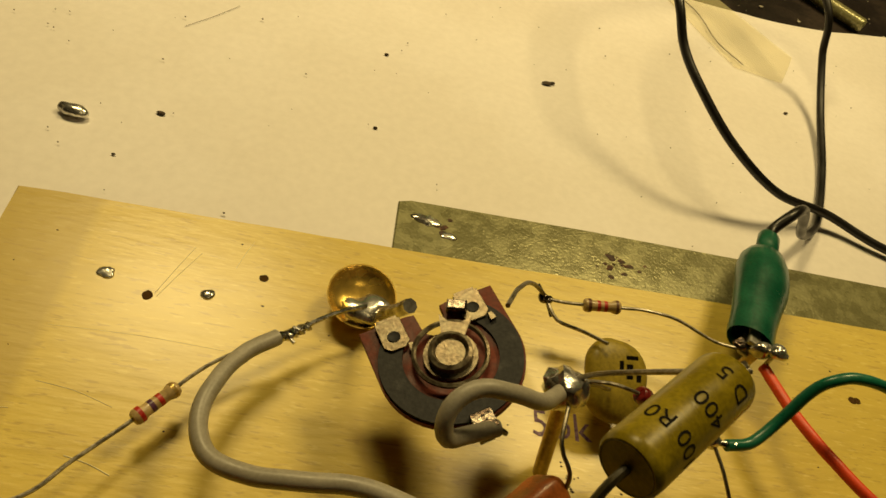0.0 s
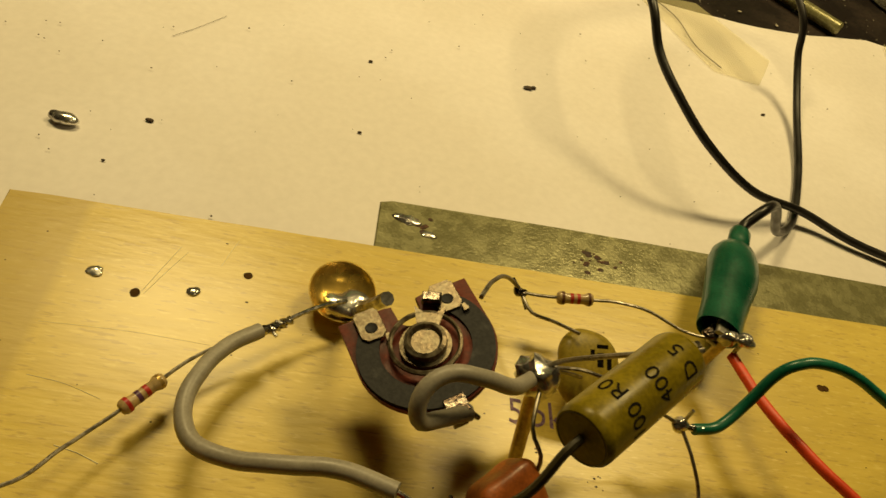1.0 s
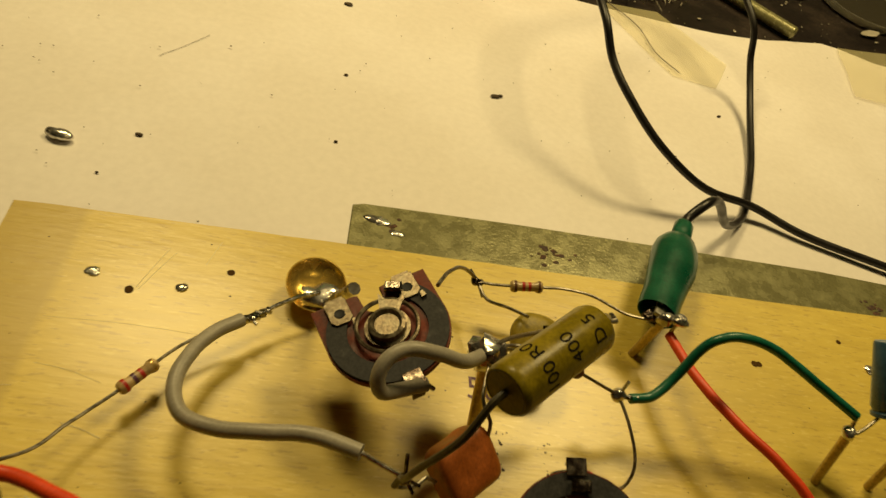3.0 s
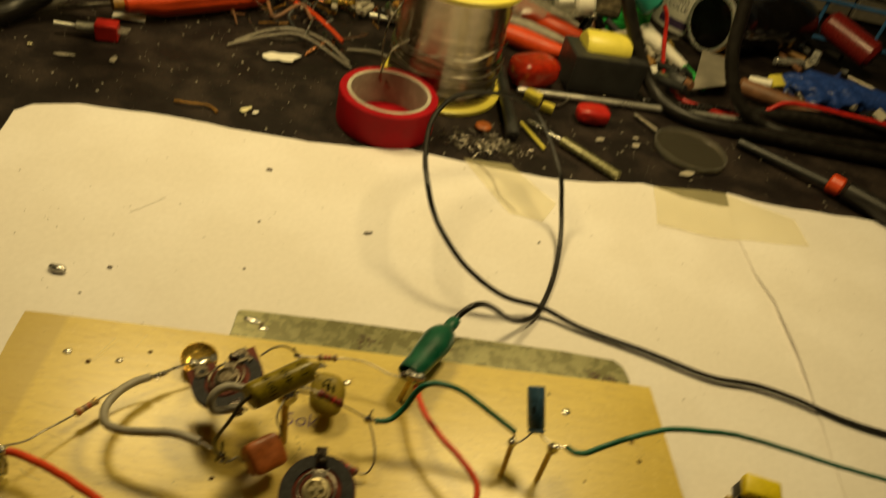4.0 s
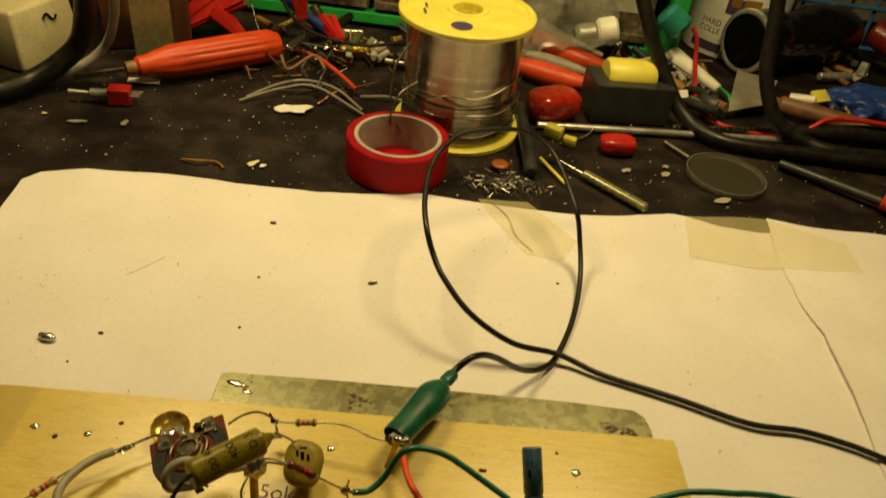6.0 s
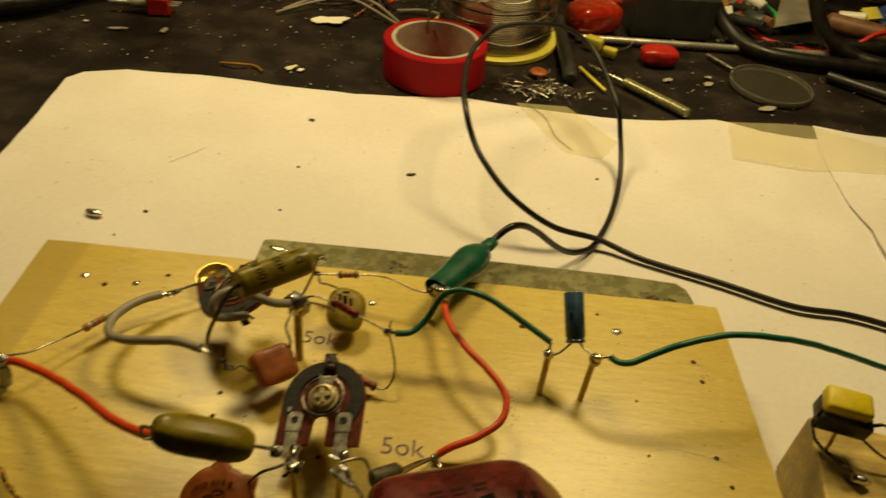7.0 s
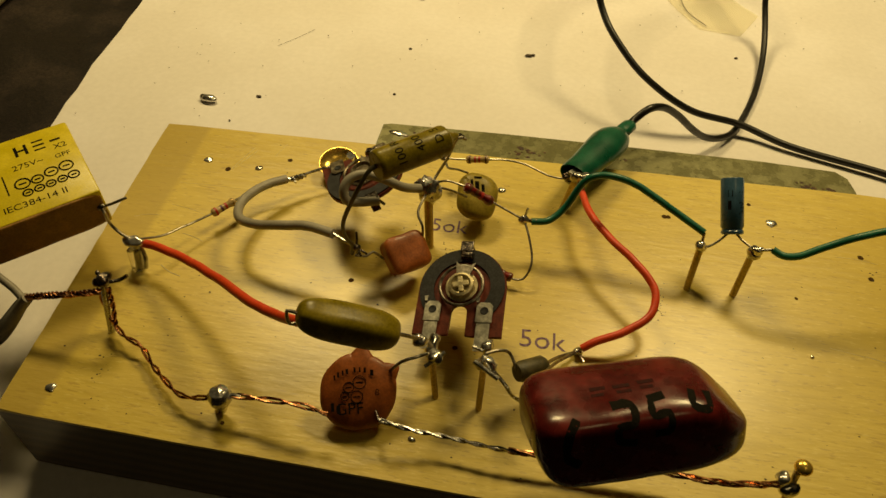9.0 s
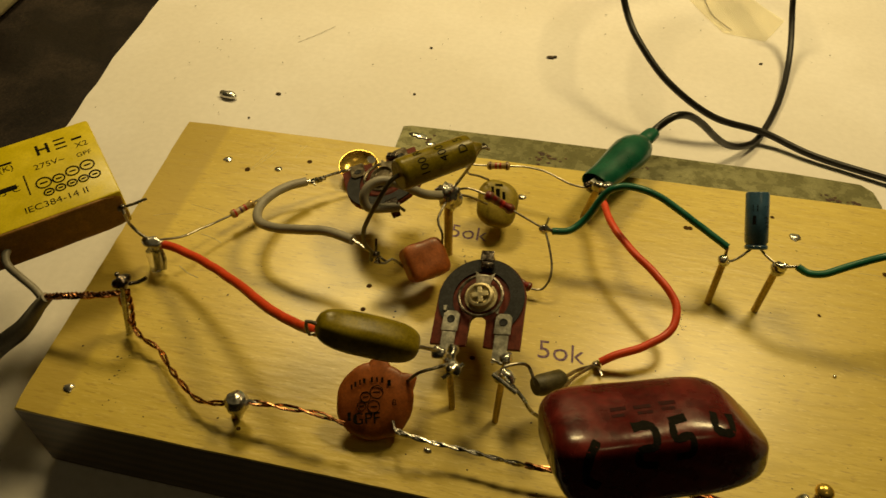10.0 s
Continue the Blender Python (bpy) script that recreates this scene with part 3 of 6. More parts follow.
    if screw:
        for q in range(2):
            c = Matrix.Rotation(radians(90 * q + 12), 3, "Z")
            box((0, 0, 2.0), (4.2, 1.3, 1.2), c, 0.15, bm=bm)
    else:
        bm = join(bm, lathe([(3.1, 1.2), (3.4, 2.3), (2.8, 2.6), (2.4, 1.8)], (0, 0, 0), sides=24))
    part("hub", put(bm), "hubmetal" if screw else "oldtin", t, "worn metal adjusting hub", smooth=False)
    return t


trimmer((106.2, 40.2, 42.8), (0.978, -0.030, 0.206), (-0.020, 0.965, 0.24), -4,
        "trimmer resistor with dark carbon ring, raised on two nails", True)
trimmer((72.6, 73.8, 46.4), (-0.86, -0.43, -0.27), (0.42, -0.89, 0.10), 150,
        "trimmer resistor soldered to the brass drawing pin", False, -10.4, -10.0)
bm = blob((101.8, 23.1, 41.2), (1.5, 2.6, 1.6), rough=0.5, freq=0.5)
blob((103, 18.6, 42.4), (1.9, 1.7, 1.6), rough=0.6, freq=0.6, bm=bm)
tube([(100.8, 15.9, 41.3), (103.2, 17.9, 42.3), (105.1, 19.5, 43.4)], 0.5, 8, bm=bm)
solo("solder_joint", bm, "solder", (102.5, 20.2, 43.4), "shiny solder on a trimmer leg", "solder", "solder joints")
bm = blob((114.8, 24, 41.8), (1.5, 2.2, 1.5), rough=0.5, freq=0.5)
blob((116, 18, 43.5), (1.9, 1.7, 1.7), rough=0.6, freq=0.6, bm=bm)
rod((112.2, 16.8, 45.4), (118.3, 14.6, 42.9), 0.62, bm=bm)
tube([(111.4, 20.1, 46.5), (113.9, 19.9, 45.5)], 0.4, 7, bm=bm)
solo("solder_joint", bm, "solder", (114.5, 20.5, 43.5), "shiny solder on a trimmer leg", "solder", "solder joints")


def drawing_pin():
    t = thing("drawing_pin", (59.0, 92.6, TOP), "brass drawing pin with a solder blob, pushed into plywood", "drawing pin")
    part("head", lathe([(0, 0.0), (2.6, 0.1), (4.4, 0.6), (5.6, 1.5), (6.1, 2.3), (6.35, 2.3), (6.0, 1.2), (4.6, 0.2), (2.6, -0.3), (0, -0.35)], (59.0, 93.0, TOP + 2.6), (0.06, -0.2, 1), sides=40), "brass", t)
    part("point", rod((59.0, 92.6, TOP - 0.1), (59.0, 92.6, TOP + 3), 0.7), "steel", t)
    bm = blob((60.2, 90.2, TOP + 4.0), (4.2, 3.2, 1.9), rough=0.5, freq=0.4)
    tube([(62.7, 87.8, 34.8), (64.6, 85.5, 39.8), (66, 83.7, 44.3)], 1.3, 8, bm=bm)
    part("solder_blob", bm, "solder", t, "dull grey solder blob")


drawing_pin()


def resistor(a, b, r, leads, label, body="beige", bands=("band_red", "band_violet", "band_red", "band_gold")):
    a, b = Vector(a), Vector(b)
    L = (b - a).length
    t = thing("resistor", tuple(a), label, "resistor", "resistors on the board")
    prof = [(0.3, 0), (r * 0.85, 0.15), (r * 1.1, L * 0.07), (r * 1.12, L * 0.17), (r * 0.88, L * 0.26), (r * 0.86, L * 0.74), (r * 1.12, L * 0.83), (r * 1.1, L * 0.93), (r * 0.85, L - 0.15), (0.3, L)]
    part("body", lathe(prof, a, b - a, 18), body, t)
    for (s, w, k), m in zip(((0.12, 0.08, 1.14), (0.36, 0.09, 0.91), (0.54, 0.09, 0.9), (0.84, 0.07, 1.14)), bands):
        c = a.lerp(b, s)
        c2 = a.lerp(b, s + w)
        part("colour_band", rod(c, c2, r * k, sides=18), m, t)
    for lead in leads:
        part("lead", tube(lead, 0.33, 8, wobble=0.15), "dull", t, "bent tinned lead")
    return t


resistor((28.6, 62.4, 33.4), (33.4, 68.8, 33.6), 1.15, [[(28.6, 62.4, 33.4), (24, 56.2, 34.2), (20, 49.6, 35.8), (14.8, 45.6, 37.2)],
         [(33.4, 68.8, 33.6), (37, 73.2, 33.8), (42, 77.4, 34), (47.7, 80.6, 34.3)]], "beige resistor with red and violet bands on long leads")
resistor((99.5, 95.9, 38), (106.6, 96, 39.1), 1.15, [[(99.5, 95.9, 38), (96, 96, 37.6), (92.6, 96.3, 37.2)],
         [(106.6, 96, 39.1), (112.4, 95.8, 40), (118.4, 95.3, 39.4), (125.4, 93, 38.3), (132.4, 91.9, 38.7)]], "beige resistor with a red body hanging between solder joints", "beige", ("band_brown", "band_red", "band_red", "band_brown"))
resistor((101.9, 71.7, 49), (110.1, 72, 43.9), 1.3, [[(101.9, 71.7, 49), (97.1, 72.1, 49.8), (92.6, 73.3, 46.8)], [(110.1, 72, 43.9), (114.6, 71.6, 41.9), (119.6, 71.1, 39.7)]],
         "dark red banded resistor beside the olive ceramic capacitor", "dark_red", ("band_brown", "band_brown", "band_red", "band_brown"))
resistor((112, 58.2, 32.3), (118.6, 56, 30.9), 1.2, [[(112, 58.2, 32.3), (107, 56.6, 32.8), (104.8, 52.3, 38.7)],
         [(118.6, 56, 30.9), (121.6, 56.2, 31.3), (123.4, 59.3, 34.1), (122.3, 64.4, 37.1), (119.7, 71, 39.7)]],
         "dark red banded resistor half hidden behind the trimmer", "dark_red", ("band_brown", "band_red", "band_brown", "band_brown"))


def joint(at, r, label="shiny lump of solder joining wires", spikes=(), material="solder"):
    bm = blob(at, (r, r * 0.85, r * 0.8), rough=0.6, freq=0.7)
    for s in spikes:
        tube([at, s], 0.35, 7, bm=bm)
    solo("solder_joint", bm, material, at, label, "solder", "solder joints")


joint((119.6, 71.1, 39.7), 1.5, spikes=[(120.3, 72, 43.4), (117.3, 71.7, 40.3), (123.3, 70.4, 40.7)])
joint((92.6, 96.3, 37.2), 1.3, spikes=[(90.5, 98, 38.9), (94.1, 93.7, 35.5)], material="flux")
joint((47.7, 80.6, 34.3), 1.0, spikes=[(50.4, 82.0, 34.0), (45.4, 79.1, 35.0), (49.1, 79.4, 34.2)])
joint((138, 35.8, 29.1), 1.4, spikes=[(138.9, 36.6, 28.0), (139.7, 32.7, 29.1)])
joint((77.0, 46.7, 45.2), 1.2, spikes=[(78.6, 44.9, 44.0), (76.6, 49.0, 48.8), (77.0, 47, 41.5), (79.7, 46.5, 43.5)], material="flux")
joint((182.7, 66.8, 44.1), 1.6, spikes=[(185.8, 66.3, 45.6)])
joint((136.2, 90.4, 41.8), 1.7, "round shiny solder ball on the nail", spikes=[(133.6, 91.5, 40.2)])
solo("tinned_wire", tube([(48.4, 81.0, 34.3), (52.4, 84.6, 34.6), (56.6, 87.4, 34.6), (60.0, 89.6, 33.8)], 0.42, 8, wobble=0.15), "steel", (48.4, 78.8, 36.9), "tinned wire from a splice to the drawing pin", "wire")
solo("tinned_wire", twist([(45.9, 79.3, 34.8), (48.1, 81.0, 34.3), (50.9, 83.2, 34.3)], 0.45, 0.55, 2.4, 2), "steel", (46.5, 77.2, 36.9), "twisted splice of tinned wire", "wire")
solo("tinned_wire", tube([(81.3, 84.4, 48.1), (83.9, 90, 45.9), (87.4, 94.7, 42.7), (91, 96.6, 38.9), (92.6, 96.3, 37.2)], 0.42, 8, wobble=0.15), "dull", (81.3, 84.2, 47.7), "bent tinned wire from the trimmer to a joint", "wire")
joint((130.9, 93.2, 38.8), 1.4, spikes=[(133.6, 91.5, 40.2)], material="flux")


def wire(name, pts, r, material, label, ends=(), category="wire"):
    t = thing(name, pts[0], label, category)
    part("insulation", tube(pts, r, 14, 0.9, wobble=0.12), material, t)
    for e in ends:
        part("bare_end", tube(e, 0.45, 8), "steel", t, "tinned bare end")
    return t


wire("red_wire", [(135.4, 89.6, 37.6), (138.4, 77.4, 39.6), (144.2, 67.2, 40.6), (151.4, 58.8, 40.6), (156.2, 52.0, 39.0), (155.2, 45.0, 36.8), (148.6, 40.0, 34.4), (142.1, 37.3, 32.4), (138.8, 35.8, 30.6)],
     1.05, "red", "red insulated wire arching over the plywood", [[(138.8, 35.8, 30.6), (138, 35.6, 29.6)], [(135.4, 89.6, 37.6), (135.8, 90.2, 40.0), (136.2, 90.4, 41.8)]])
wire("green_wire", [(121.8, 70.4, 40.0), (126.6, 71.6, 40.2), (130.6, 74.6, 43.0), (133.4, 77.4, 48.2), (136.4, 78.6, 52.0), (141.2, 79.2, 53.0), (149.2, 78.6, 51.4), (159.2, 74.8, 47.8), (168.8, 70.4, 44.6)],
     1.0, "green", "dark green insulated wire arching between two solder joints", [[(121.8, 70.4, 40.0), (119.9, 71.4, 39.2)], [(168.8, 70.4, 44.6), (168.8, 68.6, 41)]])
wire("green_wire", [(186, 65.8, 46.1), (188.6, 64.3, 45.8), (192, 63.8, 47), (196.1, 64.9, 49), (204.9, 67.2, 53.1), (219.8, 71.9, 55.1), (234.1, 73.8, 54.6), (251.9, 79, 48.7), (281.7, 86.1, 36), (310, 88, 28), (345, 86, 24)],
     1.0, "green", "dark green insulated wire reaching past the board's edge", [[(186, 65.8, 46.1), (182.8, 66.6, 44.3)]])
wire("gray_wire", [(46.2, 79.4, 35.2), (41.6, 74.4, 36.4), (38.6, 67.2, 38.0), (38.2, 61.2, 38.8), (41.0, 55.8, 40.0), (47.2, 53.4, 41.4), (54.6, 52.9, 43.0), (62.2, 52.6, 44.4), (69.8, 50.0, 45.6)],
     1.35, "gray", "grey insulated wire in an open loop above the board", [[(46.2, 79.4, 35.2), (48.1, 81, 34.4)], [(69.8, 50.0, 45.6), (73.2, 48.4, 45.4), (77.0, 46.8, 45.2)]])
wire("gray_wire", [(79.6, 62.7, 47.8), (75.1, 60.6, 48.3), (71.8, 58.8, 49.8), (70.6, 59.7, 52.4), (71.6, 62, 54.7), (75.1, 64, 55.5), (80.1, 65, 54), (85.1, 66.2, 50.8), (88.6, 69.3, 47.9), (90.9, 71.9, 46.3)],
     1.3, "gray", "short grey insulated wire bent under the trimmer", [[(79.6, 62.7, 47.8), (81.1, 62.6, 46.7)]])
wire("red_wire", [(17, 44.6, 36.9), (20.8, 43.7, 37.3), (32, 38.4, 40.4), (46.1, 29.2, 45.7), (57.7, 20.1, 51.2), (67.1, 14.2, 55.5), (74.1, 9.9, 60.2)],
     1.2, "red", "red insulated wire from a nail to the olive capacitor", [[(17, 44.6, 36.9), (13.9, 45.1, 36.8)], [(74.1, 9.9, 60.2), (75.8, 9.7, 62.1)]])


def olive_tube():
    a, b = Vector((83.8, 45.2, 75.9)), Vector((98.0, 58.2, 75.6))
    d = (b - a).normalized()
    t = thing("film_capacitor", tuple(a), "olive green tubular capacitor held high on its leads", "capacitor", "capacitors on the board")
    L = (b - a).length
    part("body", lathe([(3.4, 0), (3.72, 0.5), (3.78, 1.2), (3.78, L - 1), (3.6, L - 0.3), (3.1, L)], a, d, 36), "olive", t)
    part("end_seal", lathe([(0, 0.3), (2.6, 0.25), (3.2, -0.05), (3.45, 0.25)], a, d, 30), "olive_end", t, "dark resin end")
    part("end_cone", lathe([(3.0, L - 0.1), (1.5, L + 1.4), (0.8, L + 3.0), (0.3, L + 3.6)], a, d, 24), "olive", t)
    tip = a + d * (L + 4)
    part("lead", tube([tip, tip + d * 1.2 + Vector((0.6, -0.4, -1.6)), (100.6, 60.1, 74.9), (97.4, 66.8, 62.4), (93.9, 72.2, 51.3), (92.1, 73.5, 46.3)], 0.42, 8), "dull", t, "bent tinned lead")
    part("lead", tube([tuple(a), tuple(a - d * 2.2 + Vector((0, 0, -1))), (79.6, 41, 70.1), (76.1, 41.1, 60.7), (75.4, 42.7, 53.6), (76.1, 46.1, 46.5), (75.7, 46.3, 43)], 0.55, 8), "olive_end", t, "dark varnished lead")
    up = Vector((-0.25, -0.35, 0.9))
    for text, s, size, off in (("100 R0", 0.28, 3.1, -0.6), ("400", 0.56, 3.1, -0.9), ("D 5", 0.83, 3.1, -0.6)):
        place = on_cylinder(a + d * (L * s), d, up, 3.83)
        bm = lettering(text, size, lambda x, y, p=place, o=off: p(x + o, -y), bend=0.8)
        part("lettering", bm, "ink", t, "black printed figures", smooth=False)


olive_tube()


def dipped(name, a, b, r, material, label, squash=1.0, power=3.0, rough=0.05, up=(0, 0, 1), flat=1.0, detail=5):
    """A capacitor dipped in lacquer: a soft block along a line."""
    a, b = Vector(a), Vector(b)
    turn = axes(b - a, Vector(up).cross(b - a))
    t = thing(name, tuple(a), label, "capacitor", "capacitors on the board")
    part("body", blob((a + b) / 2, ((b - a).length / 2, r, r * flat), turn, rough, 0.12, detail, power), material, t)
    return t


t = dipped("film_capacitor", (75.3, 7.4, 66.9), (95.9, 12.2, 57.6), 4.0, "olive", "olive green dipped capacitor between wire and trimmer", power=3.2)
part("lead", tube([(75.7, 7.4, 66.7), (73.1, 7.8, 66.5), (73.3, 7.6, 62.3), (75.6, 9.3, 61.7)], 0.4, 8), "dull", t)
part("lead", tube([(95, 12.2, 58.2), (98.1, 14.7, 54.2), (100.5, 18.5, 48.3), (101.7, 21, 42.4)], 0.45, 8), "dull", t)
joint((99.3, 16.9, 50.2), 1.7)

t = thing("ceramic_capacitor", (105.9, 82.5, 30), "olive ceramic disc capacitor with dark smudged print", "capacitor", "capacitors on the board")
part("body", blob((105.0, 81.6, 36.4), (6.2, 7.6, 2.9), axes((1, 0.12, -0.15), (-0.25, 0.85, 0.42)), 0.08, 0.2, 4, 2.4), "olive_light", t)
part("lead", tube([(101.3, 84.8, 42.4), (97.8, 87.9, 40.5), (94.4, 91.6, 37.5), (93, 95.8, 36.8)], 0.36, 8), "dull", t)
part("lead", tube([(102.2, 77.9, 39.1), (97.2, 75.6, 43.2), (92.5, 73.3, 45.8)], 0.36, 8), "dull", t)
part("print", bars([(0, 0, 1.2, 2.6), (1.7, -0.6, 0.9, 2.2), (-1.5, 0.8, 0.8, 2.0), (0.4, 2.4, 2.2, 0.7)], on_plane((104.8, 80, 42.2), (1, 0.1, 0), (-0.2, 0.70, 0.68))), "ink", t, smooth=False)

t = thing("ceramic_capacitor", (88.5, 55, 31.1), "orange-brown dipped block capacitor on two leads", "capacitor", "capacitors on the board")
part("body", blob((88.5, 54.1, 37.5), (6.1, 5.3, 3.1), axes((0.72, 0.66, -0.10), (-0.5, 0.62, 0.55)), 0.09, 0.16, 5, 5.0), "orange", t)
part("lead", tube([(83.4, 49.7, 38.8), (80.9, 48.5, 42.4), (79.3, 47.1, 41.9), (76.4, 46.4, 42.4)], 0.36, 8), "dull", t)
part("lead", tube([(92.5, 58.3, 39.5), (92.2, 59.9, 42.9), (90.3, 63.2, 45), (91.7, 70.3, 46.2), (91.9, 72.5, 45.1)], 0.36, 8), "dull", t)

t = thing("ceramic_capacitor", (86.1, 11, TOP), "orange-brown ceramic disc capacitor with black print", "capacitor", "capacitors on the board")
turn = axes((0.98, 0.12, -0.05), (-0.10, 0.80, 0.60))
mid = Vector((85.9, 9.9, 35.5))
part("body", blob(mid, (9.2, 9.0, 2.4), turn, 0.05, 0.2, 5, 2.15), "orange", t)
for go, start in ((turn.col[1], 5.6), (turn.col[0] * 0.80 + turn.col[1] * 0.60, 5.6)):
    part("shoulder", lathe([(4.6, 0), (3.6, 2.0), (2.2, 3.8), (1.1, 5.0), (0.4, 5.7), (0, 5.8)], mid + go * start, go, 20, squash=0.42, spin=go.cross(turn.col[2])), "orange", t)
nrm = turn.col[2]
part("lettering", lettering("GPF", 3.9, on_plane(mid + nrm * 2.32 - turn.col[1] * 4.0 - turn.col[0] * 1.5, turn.col[0] + turn.col[1] * 0.15, turn.col[1] - turn.col[0] * 0.15)), "ink", t, smooth=False)
part("lettering", lettering("B", 2.0, on_plane(mid + nrm * 2.3 + turn.col[0] * 4.6 + turn.col[1] * 0.4, turn.col[0], turn.col[1])), "ink", t, smooth=False)
tilted = turn @ Matrix.Rotation(0.15, 3, "Z")
spots = [(-5.2, 3.8, 0.4, 1.2), (-4.3, 4.4, 0.5, 1.2), (-3.2, 4.8, 0.4, 1.2), (-2.2, 5.1, 0.6, 1.2), (-0.4, 5.3, 0.5, 1.2), (0.8, 5.3, 0.4, 1.2), (2.0, 5.1, 0.5, 1.2), (-6.0, -3.0, 0.8, 2.0), (-4.6, -3.6, 0.8, 2.0), (3.6, 4.4, 0.8, 1.4)]
for x, y, r in ((0.6, 2.4, 1.5), (-2.0, 1.4, 1.2), (-0.2, -0.9, 1.4), (-3.0, -0.6, 1.0)):
    c = mid + nrm * 2.36 + tilted.col[0] * x + tilted.col[1] * y
    bm = sweep(B(), [c + (tilted.col[0] * math.cos(a) + tilted.col[1] * math.sin(a)) * r for a in (2 * math.pi * k / 16 for k in range(17))], 0.10, 5, cap=False)
    box(c, (r * 1.1, 0.2, 0.1), tilted, bm=bm)
    part("approval_mark", bm, "ink", t, "black ring stamp", smooth=False)
part("print", bars(spots, on_plane(mid + nrm * 2.34, tilted.col[0], tilted.col[1])), "ink", t, smooth=False)
part("lead", tube([(91.9, 14.4, 38.3), (95.3, 15.7, 42.2), (98.3, 16.7, 43.3), (101.3, 19.2, 42.4)], 0.4, 8), "dull", t)
part("lead", tube([(90.9, 6.6, 34), (92.8, 3, 35.7), (96.1, 2.9, 35.3)], 0.5, 8), "steel", t)

t = thing("film_capacitor", (144.4, 9.6, 40.9), "large glossy maroon dipped capacitor with smudged black figures", "capacitor", "capacitors on the board")
turn = axes((0.955, 0.29, 0.09), (-0.28, 0.93, -0.30))
mid = Vector((146.4, 2.8, 54.4))
bm = blob((0, 0, 0), (22.0, 9.8, 8.7), None, 0.07, 0.05, 5, 4.8)
for v in bm.verts:
    s = v.co.x / 22.6
    v.co.y *= 1.05 - 0.07 * s
    v.co.z *= 1.06 - 0.09 * s
    v.co.x -= 7.5 * max(0.0, v.co.z / 9) * max(0.0, s) ** 2      # sloping end
    v.co.x += 2.5 * max(0.0, -v.co.z / 9) * max(0.0, -s) ** 2
    v.co.z += 0.5 * noise.noise(v.co * 0.09 + Vector((4, 1, 2)))
MAROON = BVHTree.FromBMesh(bm)
place_at = turn.to_4x4()
place_at.translation = mid
bmesh.ops.transform(bm, matrix=place_at, verts=bm.verts)
part("body", bm, "maroon", t)


def on_maroon(x, y):
    """Lays the smudged figures on the rounded ridge of the capacitor."""
    up, back = Vector((0, 0.62, 0.78)), Vector((0, -0.78, 0.62))
    p, n = MAROON.ray_cast(Vector((x, 0, 0)) + up * y + back * 40, -back)[:2]
    p = p + n * 0.06 if p else Vector((x, 0, 0)) + up * y + back * 9
    return turn @ p + mid


def stroke(pts, w):
    """A brushed stroke over the rounded lacquer."""
    bm = B()
    line = curve_points([(x, y, 0) for x, y in pts], 0.7)
    row = []
    for i, p in enumerate(line):
        d = (line[min(i + 1, len(line) - 1)] - line[max(i - 1, 0)]).normalized()
        s = Vector((-d.y, d.x, 0)) * w * (0.5 + 0.2 * noise.noise(p * 0.9))
        row.append([bm.verts.new(on_maroon(*(p + s * k)[:2])) for k in (-1, 0, 1)])
    for a, b in zip(row, row[1:]):
        bm.faces.new((a[0], a[1], b[1], b[0]))
        bm.faces.new((a[1], a[2], b[2], b[1]))
    return bm


for pts, w in (([(-13.5, 1.0), (-15.5, -2), (-16, -6), (-13.5, -8)], 1.7), ([(-6.2, 2.4), (-2.4, 2.2), (-2.6, -1.2), (-5.6, -1.6), (-5.8, -4.2), (-2.4, -5.0)], 1.5),
               ([(1.2, 2.6), (4.6, 3.0)], 1.4), ([(1.6, 2.4), (1.4, -0.4), (4.4, -0.2), (4.2, -3.4), (1.2, -3.8)], 1.4), ([(10.4, 3.2), (9.6, 0.4), (12.4, -0.6), (13.4, 2.4)], 1.5)):
    pts = [(x, y + 1.6) for x, y in pts]
    part("smudged_print", stroke(pts, w), "ink", t, "smudged black figure", smooth=True)
part("faded_stamp", bars([(-7.4, 7.3, 3.2, 0.6), (-7.8, 6.2, 2.6, 0.5), (-2.6, 7.2, 3.4, 0.6), (-2.4, 6.2, 3.0, 0.5), (2.4, 7.4, 3.2, 0.6), (2.2, 6.4, 2.6, 0.5)], on_maroon), "stamp", t, "faded dark stamp", smooth=False)
part("lead", tube([(124.9, 4, 51.2), (122, 9.8, 44.4), (120.2, 14.2, 41.4), (117.6, 16, 43), (114.9, 18.5, 43.9)], 0.45, 8), "steel", t)
part("lead", tube([(126.5, 9.5, 50.4), (130.6, 21.9, 40.9), (135.6, 32.5, 31.3), (138, 35.4, 29.6)], 0.45, 8), "dull", t)

t = thing("small_capacitor", (126.7, 22.1, 36.8), "small dark brown cylindrical component beside the maroon capacitor", "component")
part("body", lathe([(0, 0), (2.2, 0.3), (2.6, 1.6), (2.6, 7.6), (1.6, 8.8), (0, 9)], (122.3, 18.8, 40.2), (0.8, 0.55, -0.2), 22), "olive_end", t)
part("lead", tube([(129.2, 23.6, 38.9), (133, 30.9, 32.3), (137.8, 35.2, 29.6)], 0.5, 8), "dull", t)
part("lead", tube([(122.7, 19, 40.2), (120.2, 22.5, 42.7), (117.2, 21.4, 44.4), (114.7, 20, 44.5)], 0.4, 8), "dull", t)


